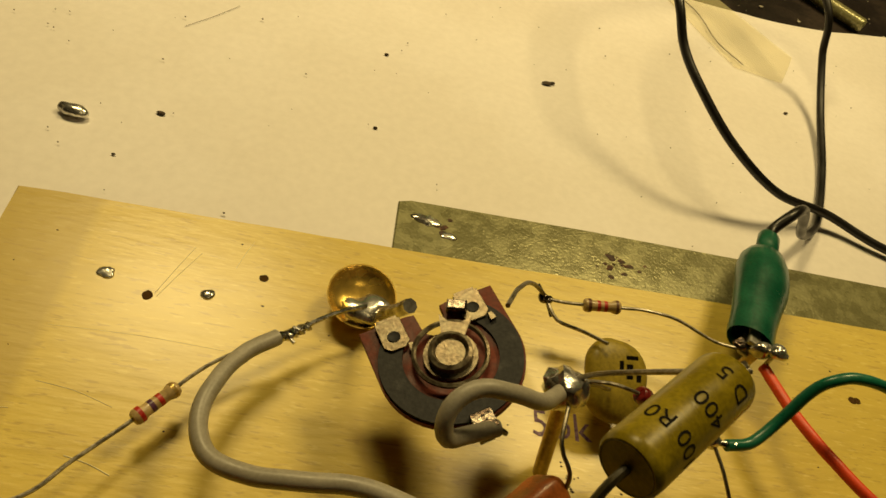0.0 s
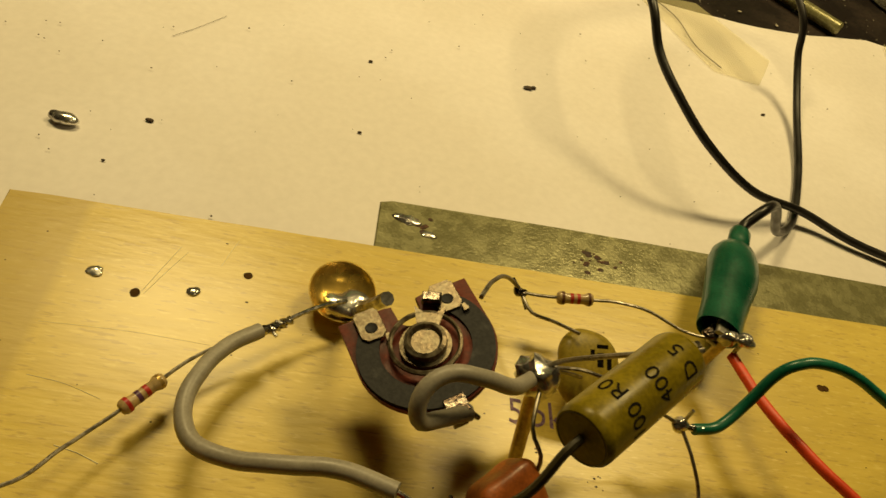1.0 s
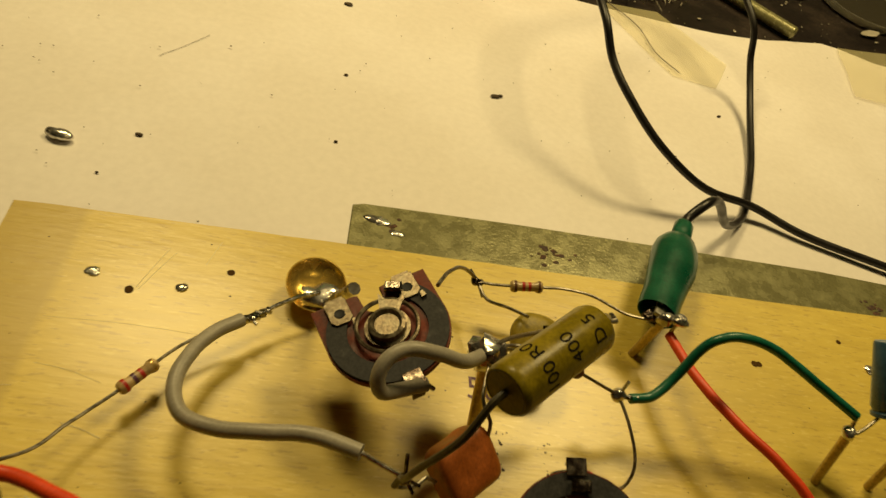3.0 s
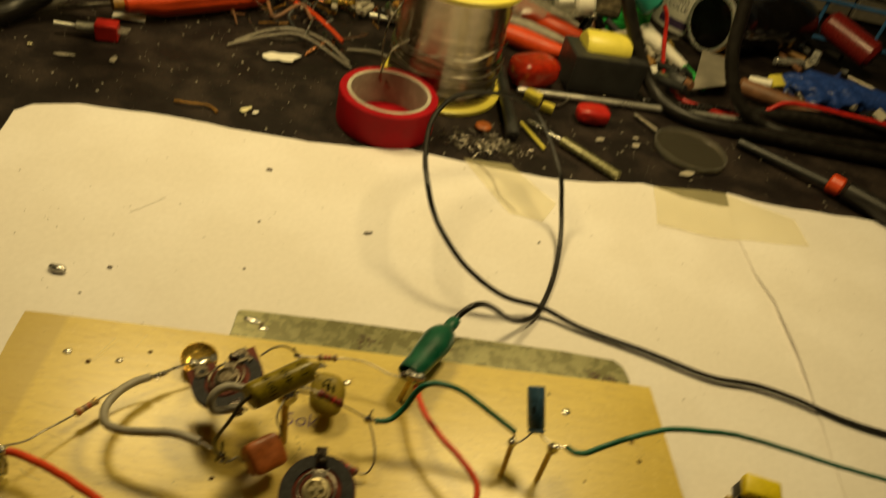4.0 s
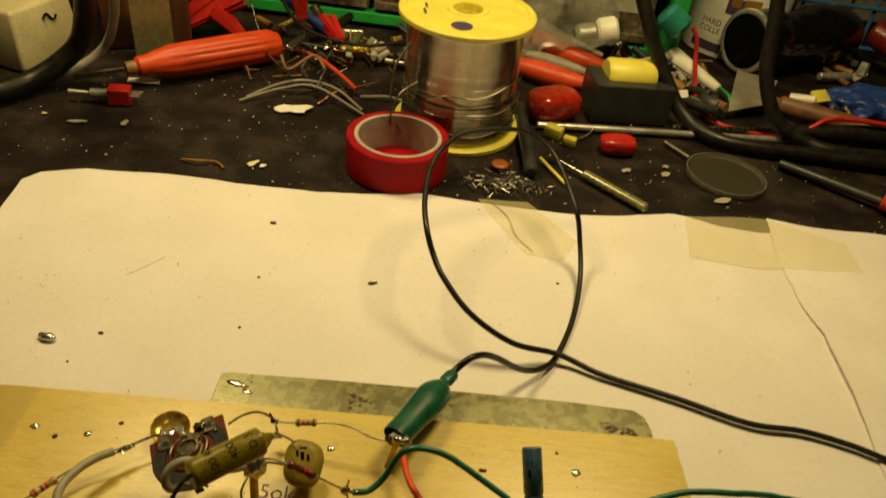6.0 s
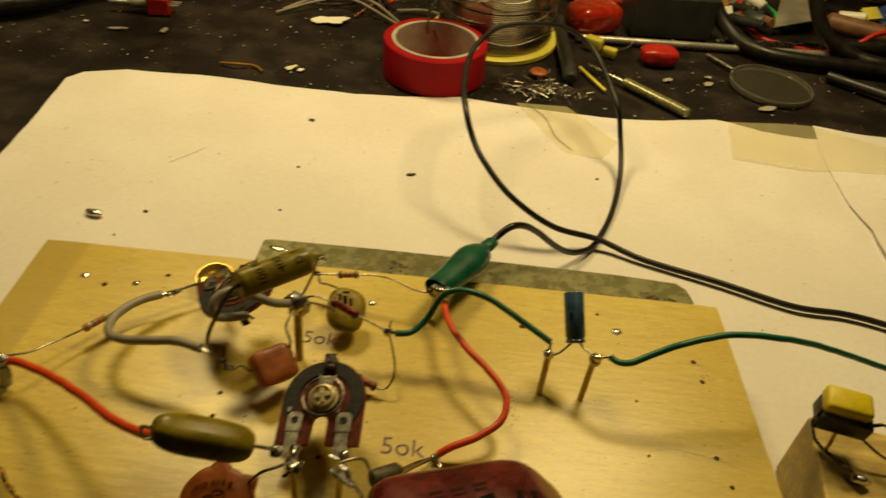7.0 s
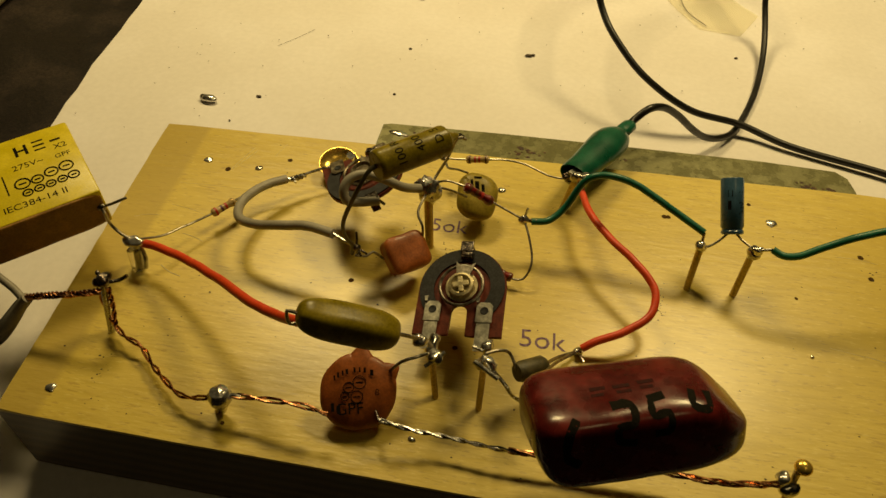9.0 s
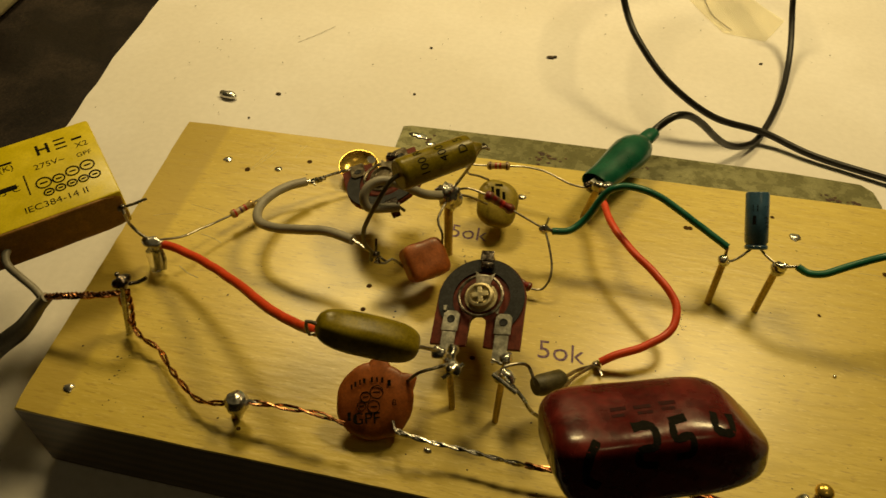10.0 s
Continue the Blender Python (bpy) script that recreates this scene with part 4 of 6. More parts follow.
def yellow_box():
    ex, ey = Vector((0.73, 0.68, 0.02)).normalized(), Vector((-0.68, 0.73, 0.06)).normalized()
    turn = axes(ex, ey)
    up = turn.col[2]
    corner = Vector((7.6, 47.4, 52.8))
    mid = corner - turn.col[0] * 21 + turn.col[1] * 16 - up * 6
    t = thing("box_capacitor", tuple(mid - up * 6), "yellow plastic box capacitor with black printed markings", "capacitor", "capacitors on the board")
    part("case", box(mid, (42, 32, 12), turn, 0.7), "yellow", t)
    part("resin_side", blob(mid - turn.col[1] * 15.9, (20.6, 0.8, 5.7), turn, 0.02, 0.3, 4, 8.0), "resin", t, "brownish cast resin side")
    o = mid + up * 6.04
    put = lambda x, y: on_plane(o + turn.col[0] * x + turn.col[1] * y, turn.col[0], turn.col[1])  # noqa: E731
    for text, x, y, s in (("X2", 17, 6.6, 2.9), ("275V~", 7.6, 3.2, 3.0), ("F(K)", -3.5, 6.4, 3.0), ("GPF", 16.6, 2.6, 2.4), ("105°C", -5.0, -2.4, 3.0), ("IEC384-14 II", 6.0, -11.4, 3.2)):
        part("lettering", lettering(text, s, put(x, y)), "ink", t, "black print", smooth=False)
    spots = [(6.0, 9.6, 0.8, 4.2), (8.6, 9.6, 0.8, 4.2), (7.3, 9.6, 2.2, 0.7), (12, 9.6, 3.0, 0.7), (12, 11.4, 3.0, 0.6), (12, 7.8, 3.0, 0.6), (16.4, 9.6, 2.8, 0.8), (-4, 8.4, 6, 0.8), (-5, -1.4, 6.5, 1.8), (0.6, -2.2, 0.4, 8.0)]
    part("print", bars(spots, put(0, 0)), "ink", t, "black print", smooth=False)
    for x, y, r in ((12.2, -2.6, 1.7), (16.2, -2.2, 1.8), (8.4, -3.6, 1.5), (4.6, -3.4, 1.9), (5.0, -7.4, 1.2), (8.0, -7.2, 1.2), (11.0, -7.0, 1.2), (14.0, -6.8, 1.2), (17.0, -6.6, 1.4)):
        ring = B()
        c = o + turn.col[0] * x + turn.col[1] * y
        sweep(ring, [c + (turn.col[0] * math.cos(a) + turn.col[1] * math.sin(a)) * r for a in (2 * math.pi * k / 20 for k in range(21))], 0.22, 5, cap=False)
        box(c, (r, 0.5, 0.1), turn, bm=ring)
        part("approval_mark", ring, "ink", t, "black approval circle", smooth=False)
    a = corner - turn.col[0] * 1.5 - up * 5.5 - turn.col[1] * 0.3
    bm = tube([a, a + Vector((1.5, -1.5, -0.5)), (8.1, 45.3, 42.4), (10.8, 44.8, 39.2), (13.6, 45, 37.2)], 0.45, 8)
    tube([a, a + Vector((3, 1.2, 0.8)), a + Vector((6.0, 3.4, 1.4))], 0.4, 8, bm=bm)
    blob(a, (1.2, 1.2, 1.5), rough=0.5, bm=bm)
    part("lead", bm, "dull", t, "bent lead soldered to the nail")
    b = mid - turn.col[0] * 19 - turn.col[1] * 16 - up * 1
    part("lead", tube([b, b + Vector((1.5, -2, -2)), (-16.2, 28.7, 45.1), (-14.3, 25.1, 46)], 0.5, 8), "steel", t)


yellow_box()

# nail wrapped in clear tube, with three wires
t = thing("brass_nail", (13.7, 42.6, TOP), "nail in clear sleeving with solder and three wires on top", "nail", "brass nails in the board")
part("shank", rod((13.9, 42.7, TOP - 0.1), (13.8, 45, 36.8), 0.9, sides=12), "steel", t)
part("sleeve", rod((13.6, 42.3, TOP), (13.1, 44.5, 34.2), 1.9, 2.2, 16, 0.3), "glassy", t, "clear plastic sleeve")
bm = blob((13.4, 44.8, 37), (2.7, 1.7, 1.3), rough=0.5, freq=0.5)
tube([(15.1, 44.8, 36.7), (16.6, 43.1, 32.6), (16.5, 41.8, 29.6)], 0.6, 7, bm=bm)
part("solder_blob", bm, "solder", t)

t = thing("brass_nail", (15.6, 20.5, TOP), "nail with a dark solder blob and copper wires", "nail", "brass nails in the board")
part("shank", rod((16.1, 20.7, TOP - 0.1), (16.5, 24.9, 43.5), 0.9, sides=12), "steel", t)
bm = blob((16.8, 24.8, 44.1), (2.2, 2.0, 2.0), rough=0.5, freq=0.5)
tube([(16.8, 24.9, 43.2), (19.7, 26.7, 42.6), (21.6, 28, 43.4)], 0.55, 7, bm=bm)
blob((15.7, 25.5, 46), (0.7, 0.7, 0.7), rough=0.3, bm=bm)
part("solder_blob", bm, "flux", t, "dark, partly burnt solder")

t = thing("brass_nail", (52.3, 2.8, TOP), "short nail under a large bright solder cone", "nail", "brass nails in the board")
part("shank", rod((52.3, 3, TOP - 0.1), (53.6, 3.1, 33.1), 0.9, sides=12), "brasspin", t)
bm = lathe([(0, -4.8), (0.8, -4.2), (1.6, -2.2), (2.7, 0), (2.9, 1.4), (2.2, 2.9), (0.9, 3.4), (0, 3.5)], (53.8, 3.1, 33.6), (0.0, 0.12, 1), 20)
for v in bm.verts:
    v.co += Vector(noise.noise_vector(v.co * 0.5)) * 0.35
tube([(54.4, 3.2, 34.6), (57.2, 3.9, 35.5), (58.9, 3.6, 34.9)], 0.5, 7, bm=bm)
part("solder_blob", bm, "solder", t, "bright solder cone")

t = thing("brass_nail", (186.8, 4.4, TOP), "round-headed brass nail with solder and copper wire", "nail", "brass nails in the board")
part("shank", rod((186.8, 4.8, TOP - 0.1), (185.7, 5.5, 38.7), 0.8, sides=12), "brasspin", t)
part("head", blob((186.7, 6.2, 39.7), (2.0, 1.9, 1.5), rough=0.03, detail=4), "brass", t, "polished domed head")
bm = blob((183.3, 4.6, 36.2), (1.7, 1.5, 1.7), rough=0.5, freq=0.5)
blob((185.2, 3.5, 34.2), (2.2, 1.6, 1.8), rough=0.5, freq=0.5, bm=bm)
part("solder_blob", bm, "solder", t)


def copper(pts, label, r=0.34, gap=0.40, pitch=11.0, count=2):
    solo("copper_wire", twist(pts, r, gap, pitch, count), "copper", pts[0], label, "wire", "bare copper wires")


copper([(16.8, 24.9, 43.1), (14.8, 24.1, 37.3), (16.3, 22.2, 33.8), (18.4, 20.4, 31.6), (22.3, 17.5, 31.8), (27.8, 15.3, 31.4), (32, 11.5, 30.9), (37.5, 7.2, 31.3), (43.9, 3.3, 32.1), (51.6, 2.8, 34.1)],
       "twisted bare copper wire between two solder blobs")
copper([(17.7, 24.5, 41.8), (18.2, 22.5, 36.1), (18.5, 20.4, 31.9)], "short bare copper strand beside the nail", 0.36, 0.36, 5, 2)
copper([(57, 3.8, 35.1), (65.5, 3.7, 36), (74.1, 3.1, 37), (80.4, 2.5, 35.9)], "loosely twisted copper wire to the disc capacitor", 0.36, 0.45, 16, 2)
copper([(122.8, 2.3, 33.3), (130.6, 2.3, 33.3), (148.6, 3.1, 33.4), (158.6, 3.1, 33.4), (170.8, 2.5, 34.1), (182.5, 3.4, 35.6)], "loosely twisted copper wire to the domed nail", 0.36, 0.5, 18, 3)
copper([(17.2, 21.9, 43.4), (12.8, 21.2, 42.4), (8.2, 20.7, 41.5), (0.9, 20.1, 40), (-3.7, 19.8, 38.7)], "tightly twisted copper strands leaving the grey cable", 0.36, 0.62, 4.5, 4)
solo("tinned_wire", twist([(92.8, 3, 36.2), (96.1, 2.9, 35.3), (100.8, 2.9, 34.2), (108.8, 3.1, 33.3), (119.5, 2.3, 33.3), (127.2, 2.3, 33.4)], 0.34, 0.30, 9, 2), "steel", (93.1, 3.1, 36.1), "twisted dark tinned wire along the board's edge", "wire")
t = thing("gray_cable", (-12, 16, 0.3), "grey cable ending in twisted copper strands", "cable")
part("sheath", tube([(-2.6, 19.7, 39), (-4.8, 18.5, 36.7), (-9.8, 14.3, 30.6), (-18.0, 11.0, 23.5), (-28, 4, 14), (-42, -8, 5), (-70, -40, 3.4), (-120, -120, 3.4)], lambda s: 1.5 + 1.0 * min(1, s * 14), 16), "gray", t)
part("core", tube([(-3.8, 19.4, 38.4), (-6.7, 21, 40.3), (-9.6, 21.9, 42.2), (-12.6, 22.8, 45.3), (-14.3, 25, 46.2), (-15, 27.7, 46.3)], 1.0, 12), "gray", t, "thin grey insulated core")


def blue_cap():
    a, b = Vector((176.5, 71.6, 44.2)), Vector((174.4, 82.7, 54.8))
    d = (b - a).normalized()
    L = (b - a).length
    t = thing("electrolytic_capacitor", tuple(a), "blue sleeved electrolytic capacitor between two nails", "capacitor", "capacitors on the board")
    part("sleeve", lathe([(0, 0.1), (2.6, 0), (2.95, 0.25), (3.0, 0.9), (2.7, 1.3), (2.7, 1.6), (3.05, 2.1), (3.05, L - 0.4), (2.8, L), (0, L - 0.1)], a, d, 30), "blue", t)
    place = on_cylinder(a + d * L * 0.55, d, (0.1, -0.75, 0.7), 3.08)
    part("stripe", bars([(-1.4, 3.0, 1.2, 0.4), (-1.4, 0.0, 1.2, 0.4), (-1.4, -3.0, 1.2, 0.4), (1.6, 2.6, 1.3, 1.8), (1.8, -0.6, 0.9, 2.4)], place), "ink", t, "dark printed marks", smooth=False)
    bm = lettering("63V", 1.9, lambda x, y, p=place: p(-1.9 + y, x - 1.2), bend=0.8)
    part("lettering", bm, "ink", t, "dark printed rating", smooth=False)
    part("lead", tube([a + Vector((-1.2, 0.1, 0)), (173.1, 70.1, 42.3), (170.8, 68.8, 41.2), (168.8, 68.5, 41)], 0.36, 8), "dull", t)
    part("lead", tube([a + Vector((1.2, 0.2, 0.2)), (179.3, 70.2, 43.8), (181.2, 68, 43.9)], 0.36, 8), "dull", t)


blue_cap()


def clip():
    """A crocodile clip in a green rubber boot, biting the nail."""
    tip, neck = Vector((132.6, 93.4, 39.2)), Vector((152.0, 132.0, 32.6))
    d = (neck - tip).normalized()
    turn = axes(d, (-0.8, 0.5, 0.1))
    L = (neck - tip).length
    t = thing("crocodile_clip", tuple(tip), "green crocodile clip in a soft boot, gripping a nail", "crocodile clip")
    prof = [(2.2, 6.0), (3.6, 4.0), (4.4, 0.8), (4.9, 0.4), (5.1, 1.4), (5.2, 6), (5.7, 11), (6.3, 16), (6.4, 20), (6.0, 23.5), (4.8, 26.2), (3.0, 28.0), (2.3, 28.8), (2.2, 29.8), (2.7, 30.4), (2.7, 34.2), (2.3, 35.2), (1.2, 35.4)]
    k = L / 35.4
    bm = B()
    lathe([(r * 0.94, h * k) for r, h in prof], tip, d, 40, bm, squash=0.70, spin=turn.col[1])
    for v in bm.verts:
        v.co += Vector(noise.noise_vector(v.co * 0.12)) * 0.45
    part("boot", bm, "boot", t, "dark green glossy rubber boot")
    bm = B()
    for s in (-1, 1):
        box(tip + turn.col[2] * (1.3 * s) + d * 0.6, (5.5, 2.4, 0.8), axes(d + turn.col[2] * (-0.12 * s), turn.col[1]), 0.2, bm=bm)
        for q in range(3):
            box(tip + turn.col[2] * (0.8 * s) - d * (1.2 - q * 1.0), (0.5, 2.2, 0.6), turn, 0.05, bm=bm)
    part("jaw", bm, "tinplate", t, "toothed metal jaws", smooth=False)
    t = thing("black_wire", (313.2, 149.5, 1), "thin black insulated wire looping over the paper to the clip", "wire")
    line = [neck - d * 3, tuple(neck + d * 1.5 + Vector((0, 0, 0.6))), (157.5, 137, 36), (163.5, 142.5, 33.5), (170.5, 148.5, 26.5), (178.6, 155.2, 16.5), (186, 161.6, 8.8), (193.5, 168, 4.6),
            (201.5, 178.5, 2.2), (212, 205, 2.2), (218.3, 233.6, 6), (217.8, 253, 17), (213.3, 262.4, 31), (203, 295, 42), (187, 301, 51), (169, 291, 56), (150, 279, 57), (140, 264, 55), (135, 248, 52), (134, 225, 48),
            (136.3, 207, 44.6), (140.6, 199, 36.5), (146.8, 189, 31), (160, 178.4, 22), (180, 174.8, 11.5), (202, 177.2, 5.6), (222, 170, 3), (253, 161, 3), (283, 151, 3), (306, 150, 3), (326, 145, 3), (352, 135, 3), (420, 118, 3), (520, 60, 3)]
    part("insulation", tube(line, 1.35, 14, 2.0), "black", t)


clip()

t = thing("solder_slug", (-16, 156, 0.8), "small grey solder slug lying on the paper", "solder slug")
part("slug", blob((-16, 156, 2.0), (3.9, 1.9, 1.6), turn_z(-12), 0.25, 0.5), "solder", t)


def coil_block():
    t = thing("wooden_block", (270, 45, 1), "small wooden block carrying a coil, beside the plywood board", "block")
    turn = turn_z(-8.3)
    part("block", box((272.7, 33.7, 14.4), (48, 64, 27), turn, 0.8), "palewood", t, smooth=False)
    c = thing("bobbin_coil", (257, 60, 28), "yellow wrapped bobbin coil with a black base on wires", "coil")
    tr = axes((0.95, -0.2, 0), (0.2, 0.85, 0.16))
    part("bobbin", box((255.1, 58.5, 40.8), (14.5, 8.5, 6.5), tr, 0.6), "black", c, "black plastic bobbin")
    part("winding", box((254.9, 59.5, 45.4), (13, 8.2, 5.4), tr, 1.4, 3), "yellow", c, "yellow taped winding")
    part("lead", tube([(247.8, 58, 43.8), (246.3, 56.9, 39.7), (248.9, 56.7, 33.7), (251.5, 56.8, 30.3), (252.9, 53.5, 30.6), (255.8, 46, 33.2), (259.9, 45.8, 30.1)], 0.6, 8), "flux", c)
    part("lead", tube([(263.6, 57.7, 39.3), (267.6, 56.6, 41.4), (270.6, 51.6, 37.3), (274.8, 48.9, 31.2)], 0.6, 8), "flux", c)
    part("support", tube([(253.9, 56.2, 38.7), (253.5, 54.9, 33.7), (255.4, 57, 28)], 0.6, 8), "brasspin", c)
    part("solder_blob", blob((260.8, 45.4, 29.9), (2.6, 1.7, 1.7), rough=0.5, freq=0.5), "solder", c)
    part("lead", tube([(260.5, 56.8, 36.3), (269.9, 52, 32.2), (284.6, 50, 29.8), (300.6, 48, 30.5)], 0.45, 8), "dull", c)


coil_block()

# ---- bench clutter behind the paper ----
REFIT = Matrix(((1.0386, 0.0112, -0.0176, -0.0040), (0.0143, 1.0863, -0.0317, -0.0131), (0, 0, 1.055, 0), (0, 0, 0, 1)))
M.update(
    tape_red=mat("red_tape", (0.34, 0.006, 0.012), 0.5, var=0.15, scale=90, bump=0.08, spec=0.12),
    card=mat("grey_cardboard", (0.44, 0.40, 0.32), 0.8, var=0.2, scale=120, bump=0.3),
    spool_yellow=mat("yellow_plastic", (0.80, 0.70, 0.10), 0.38, var=0.1, scale=60, bump=0.05),
    solderwire=mat("solder_wire", (0.60, 0.53, 0.42), 0.20, metal=1.0, var=0.2, scale=30, fine=300, stretch=(0.3, 0.3, 8), bump=0.0),
    casing=mat("yellowed_casing", (0.62, 0.55, 0.33), 0.5, var=0.15, scale=30, fine=500, bump=0.08),
    brownwood=mat("brown_wood", (0.16, 0.065, 0.025), 0.5, var=0.35, scale=60, fine=500, stretch=(4, 4, 0.4), bump=0.3),
    orange_plastic=mat("orange_plastic", (0.66, 0.062, 0.008), 0.42, var=0.16, scale=70, bump=0.12, coat=0.0),
    red_plastic=mat("red_plastic", (0.56, 0.02, 0.014), 0.34, var=0.25, scale=80, bump=0.12, coat=0.1),
    red_clear=mat("red_clear_plastic", (0.62, 0.035, 0.01), 0.16, var=0.3, scale=160, trans=0.2, coat=0.6, bump=0.3),
    cab_green=mat("green_cabinet", (0.025, 0.42, 0.07), 0.4, var=0.15, scale=50, bump=0.06),
    drawer=mat("smoky_drawer", (0.19, 0.155, 0.095), 0.18, var=0.6, scale=40, fine=160, coat=0.6, bump=0.35, depth=0.002),
    bagfilm=mat("plastic_film", (0.62, 0.58, 0.46), 0.10, var=0.1, scale=60, trans=0.0, alpha=0.40, bump=0.5, coat=1.0, spec=1.0, depth=0.003),
    white_plastic=mat("white_plastic", (0.88, 0.85, 0.76), 0.38, var=0.1, scale=60, bump=0.05),
    gray_plastic=mat("dark_grey_plastic", (0.030, 0.030, 0.030), 0.42, var=0.25, scale=80, bump=0.1),
    midgray=mat("grey_rubber", (0.30, 0.27, 0.22), 0.5, var=0.2, scale=90),
    labelink=mat("label_violet", (0.10, 0.06, 0.16), 0.5, var=0.3, scale=200),
    blue_plastic=mat("blue_plastic", (0.025, 0.07, 0.34), 0.35, var=0.3, scale=300, bump=0.3),
    rackblue=mat("blue_wire_coating", (0.06, 0.20, 0.50), 0.4, var=0.2, scale=90),
    teal=mat("teal_plastic", (0.02, 0.24, 0.19), 0.35, var=0.2, scale=90),
    rust_brown=mat("brown_handle", (0.24, 0.11, 0.05), 0.5, var=0.3, scale=90, bump=0.2),
    blackgloss=mat("glossy_black_paint", (0.007, 0.006, 0.006), 0.2, var=0.3, scale=80, bump=0.06, coat=0.4),
    chrome=mat("chrome", (0.85, 0.83, 0.76), 0.30, metal=0.75, var=0.2, scale=90, bump=0.05),
    glass=mat("lens_glass", (0.40, 0.36, 0.26), 0.10, var=0.02, alpha=0.06, bump=0.0),
    pcb=mat("old_circuit_board", (0.16, 0.17, 0.06), 0.5, var=0.5, scale=200, fine=900, bump=0.5),
)


def tape_roll():
    c = (111, 318, 0.2)
    t = thing("tape_roll", c, "roll of red insulating tape on a grey cardboard core", "tape roll")
    part("tape", lathe([(25.5, 0.2), (29.4, 0.2), (30.0, 0.8), (30.0, 20.6), (29.4, 21.2), (25.5, 21.2), (25.4, 20.8), (25.4, 0.6)], c, sides=64), "tape_red", t)
    part("core", lathe([(23.2, 0.0), (25.4, 0.0), (25.4, 21.4), (23.2, 21.4), (23.2, 0.0)], c, sides=64), "card", t, "grey cardboard core")


tape_roll()


def solder_spool():
    c = Vector((145, 381, 0.2))
    t = thing("solder_spool", tuple(c), "large yellow spool wound with solder wire", "solder spool")
    up = Vector((-0.02, -0.035, 1)).normalized()
    for h in (0.2, 74.5):
        part("flange", lathe([(10, h), (40.5, h), (42, h + 0.8), (42, h + 3.2), (40.5, h + 4.2), (37.5, h + 4.2), (37, h + 3.4), (13, h + 3.4), (12.4, h + 4.2), (9.2, h + 4.2), (9, h + 3.6), (9, h)], c, up, 64), "spool_yellow", t, "yellow plastic flange")
    part("hub", lathe([(9, 2), (12, 2), (12, 76), (9, 76), (9, 2)], c, up, 32), "spool_yellow", t)
    rnd = random.Random(3)
    prof, h = [(14, 4.6)], 4.8
    while h < 74:
        r = 36.2 + 0.35 * math.sin(h * 0.35) + rnd.uniform(-0.05, 0.05) + (1.2 if h < 30 else 0)
        prof += [(r - 0.07, h), (r, h + 0.38), (r, h + 0.75), (r - 0.07, h + 1.12)]
        h += 1.15
    prof.append((14, 74.4))
    part("winding", lathe(prof, c, up, 72), "solderwire", t, "wound solder wire")
    bm = B()
    for k, (z0, z1, a0, a1, r) in enumerate(((18, 30, 200, 350, 38.2), (24, 21, 190, 370, 38.4), (30, 44, 205, 345, 38), (10, 14, 200, 360, 38.4), (36, 28, 210, 350, 38.2))):
        line = [c + Vector((r * math.cos(radians(a0 + (a1 - a0) * i / 30)), r * math.sin(radians(a0 + (a1 - a0) * i / 30)), z0 + (z1 - z0) * i / 30 + 1.2 * math.sin(i * 0.5 + k))) for i in range(31)]
        sweep(bm, line, 0.4, 8)
    tube([(112, 366, 60), (104, 352, 48), (103, 346, 30), (109, 341, 14), (117, 345, 6)], 0.6, 8, bm=bm)
    tube([(118, 352, 40), (108, 344, 34), (104, 340, 20), (108, 344, 4)], 0.6, 8, bm=bm)
    part("loose_turn", bm, "dull", t, "loose turns of solder wire")
    top = c + up * 77.95
    put = on_plane(top, (1, 0.2, 0), (-0.2, 1, 0.035))
    part("round_print", lathe([(0, 0.03), (6.4, 0.03), (6.4, 0)], put(-8, -25), up, 24), "labelink", t, "round violet print", smooth=False)
    part("print", bars([(1, -28, 3, 2.2), (-9, -24, 3, 3), (10, -25, 4.5, 1.6), (18, -22, 5, 1.6), (-27, -5, 1.4, 7), (-25, 4, 1.4, 6), (8, 24, 12, 1.2), (6, 21, 14, 1.2), (25, 7, 3, 1.2), (27, 3, 2.4, 1.2)], put), "labelink", t, "worn violet print", smooth=False)


solder_spool()


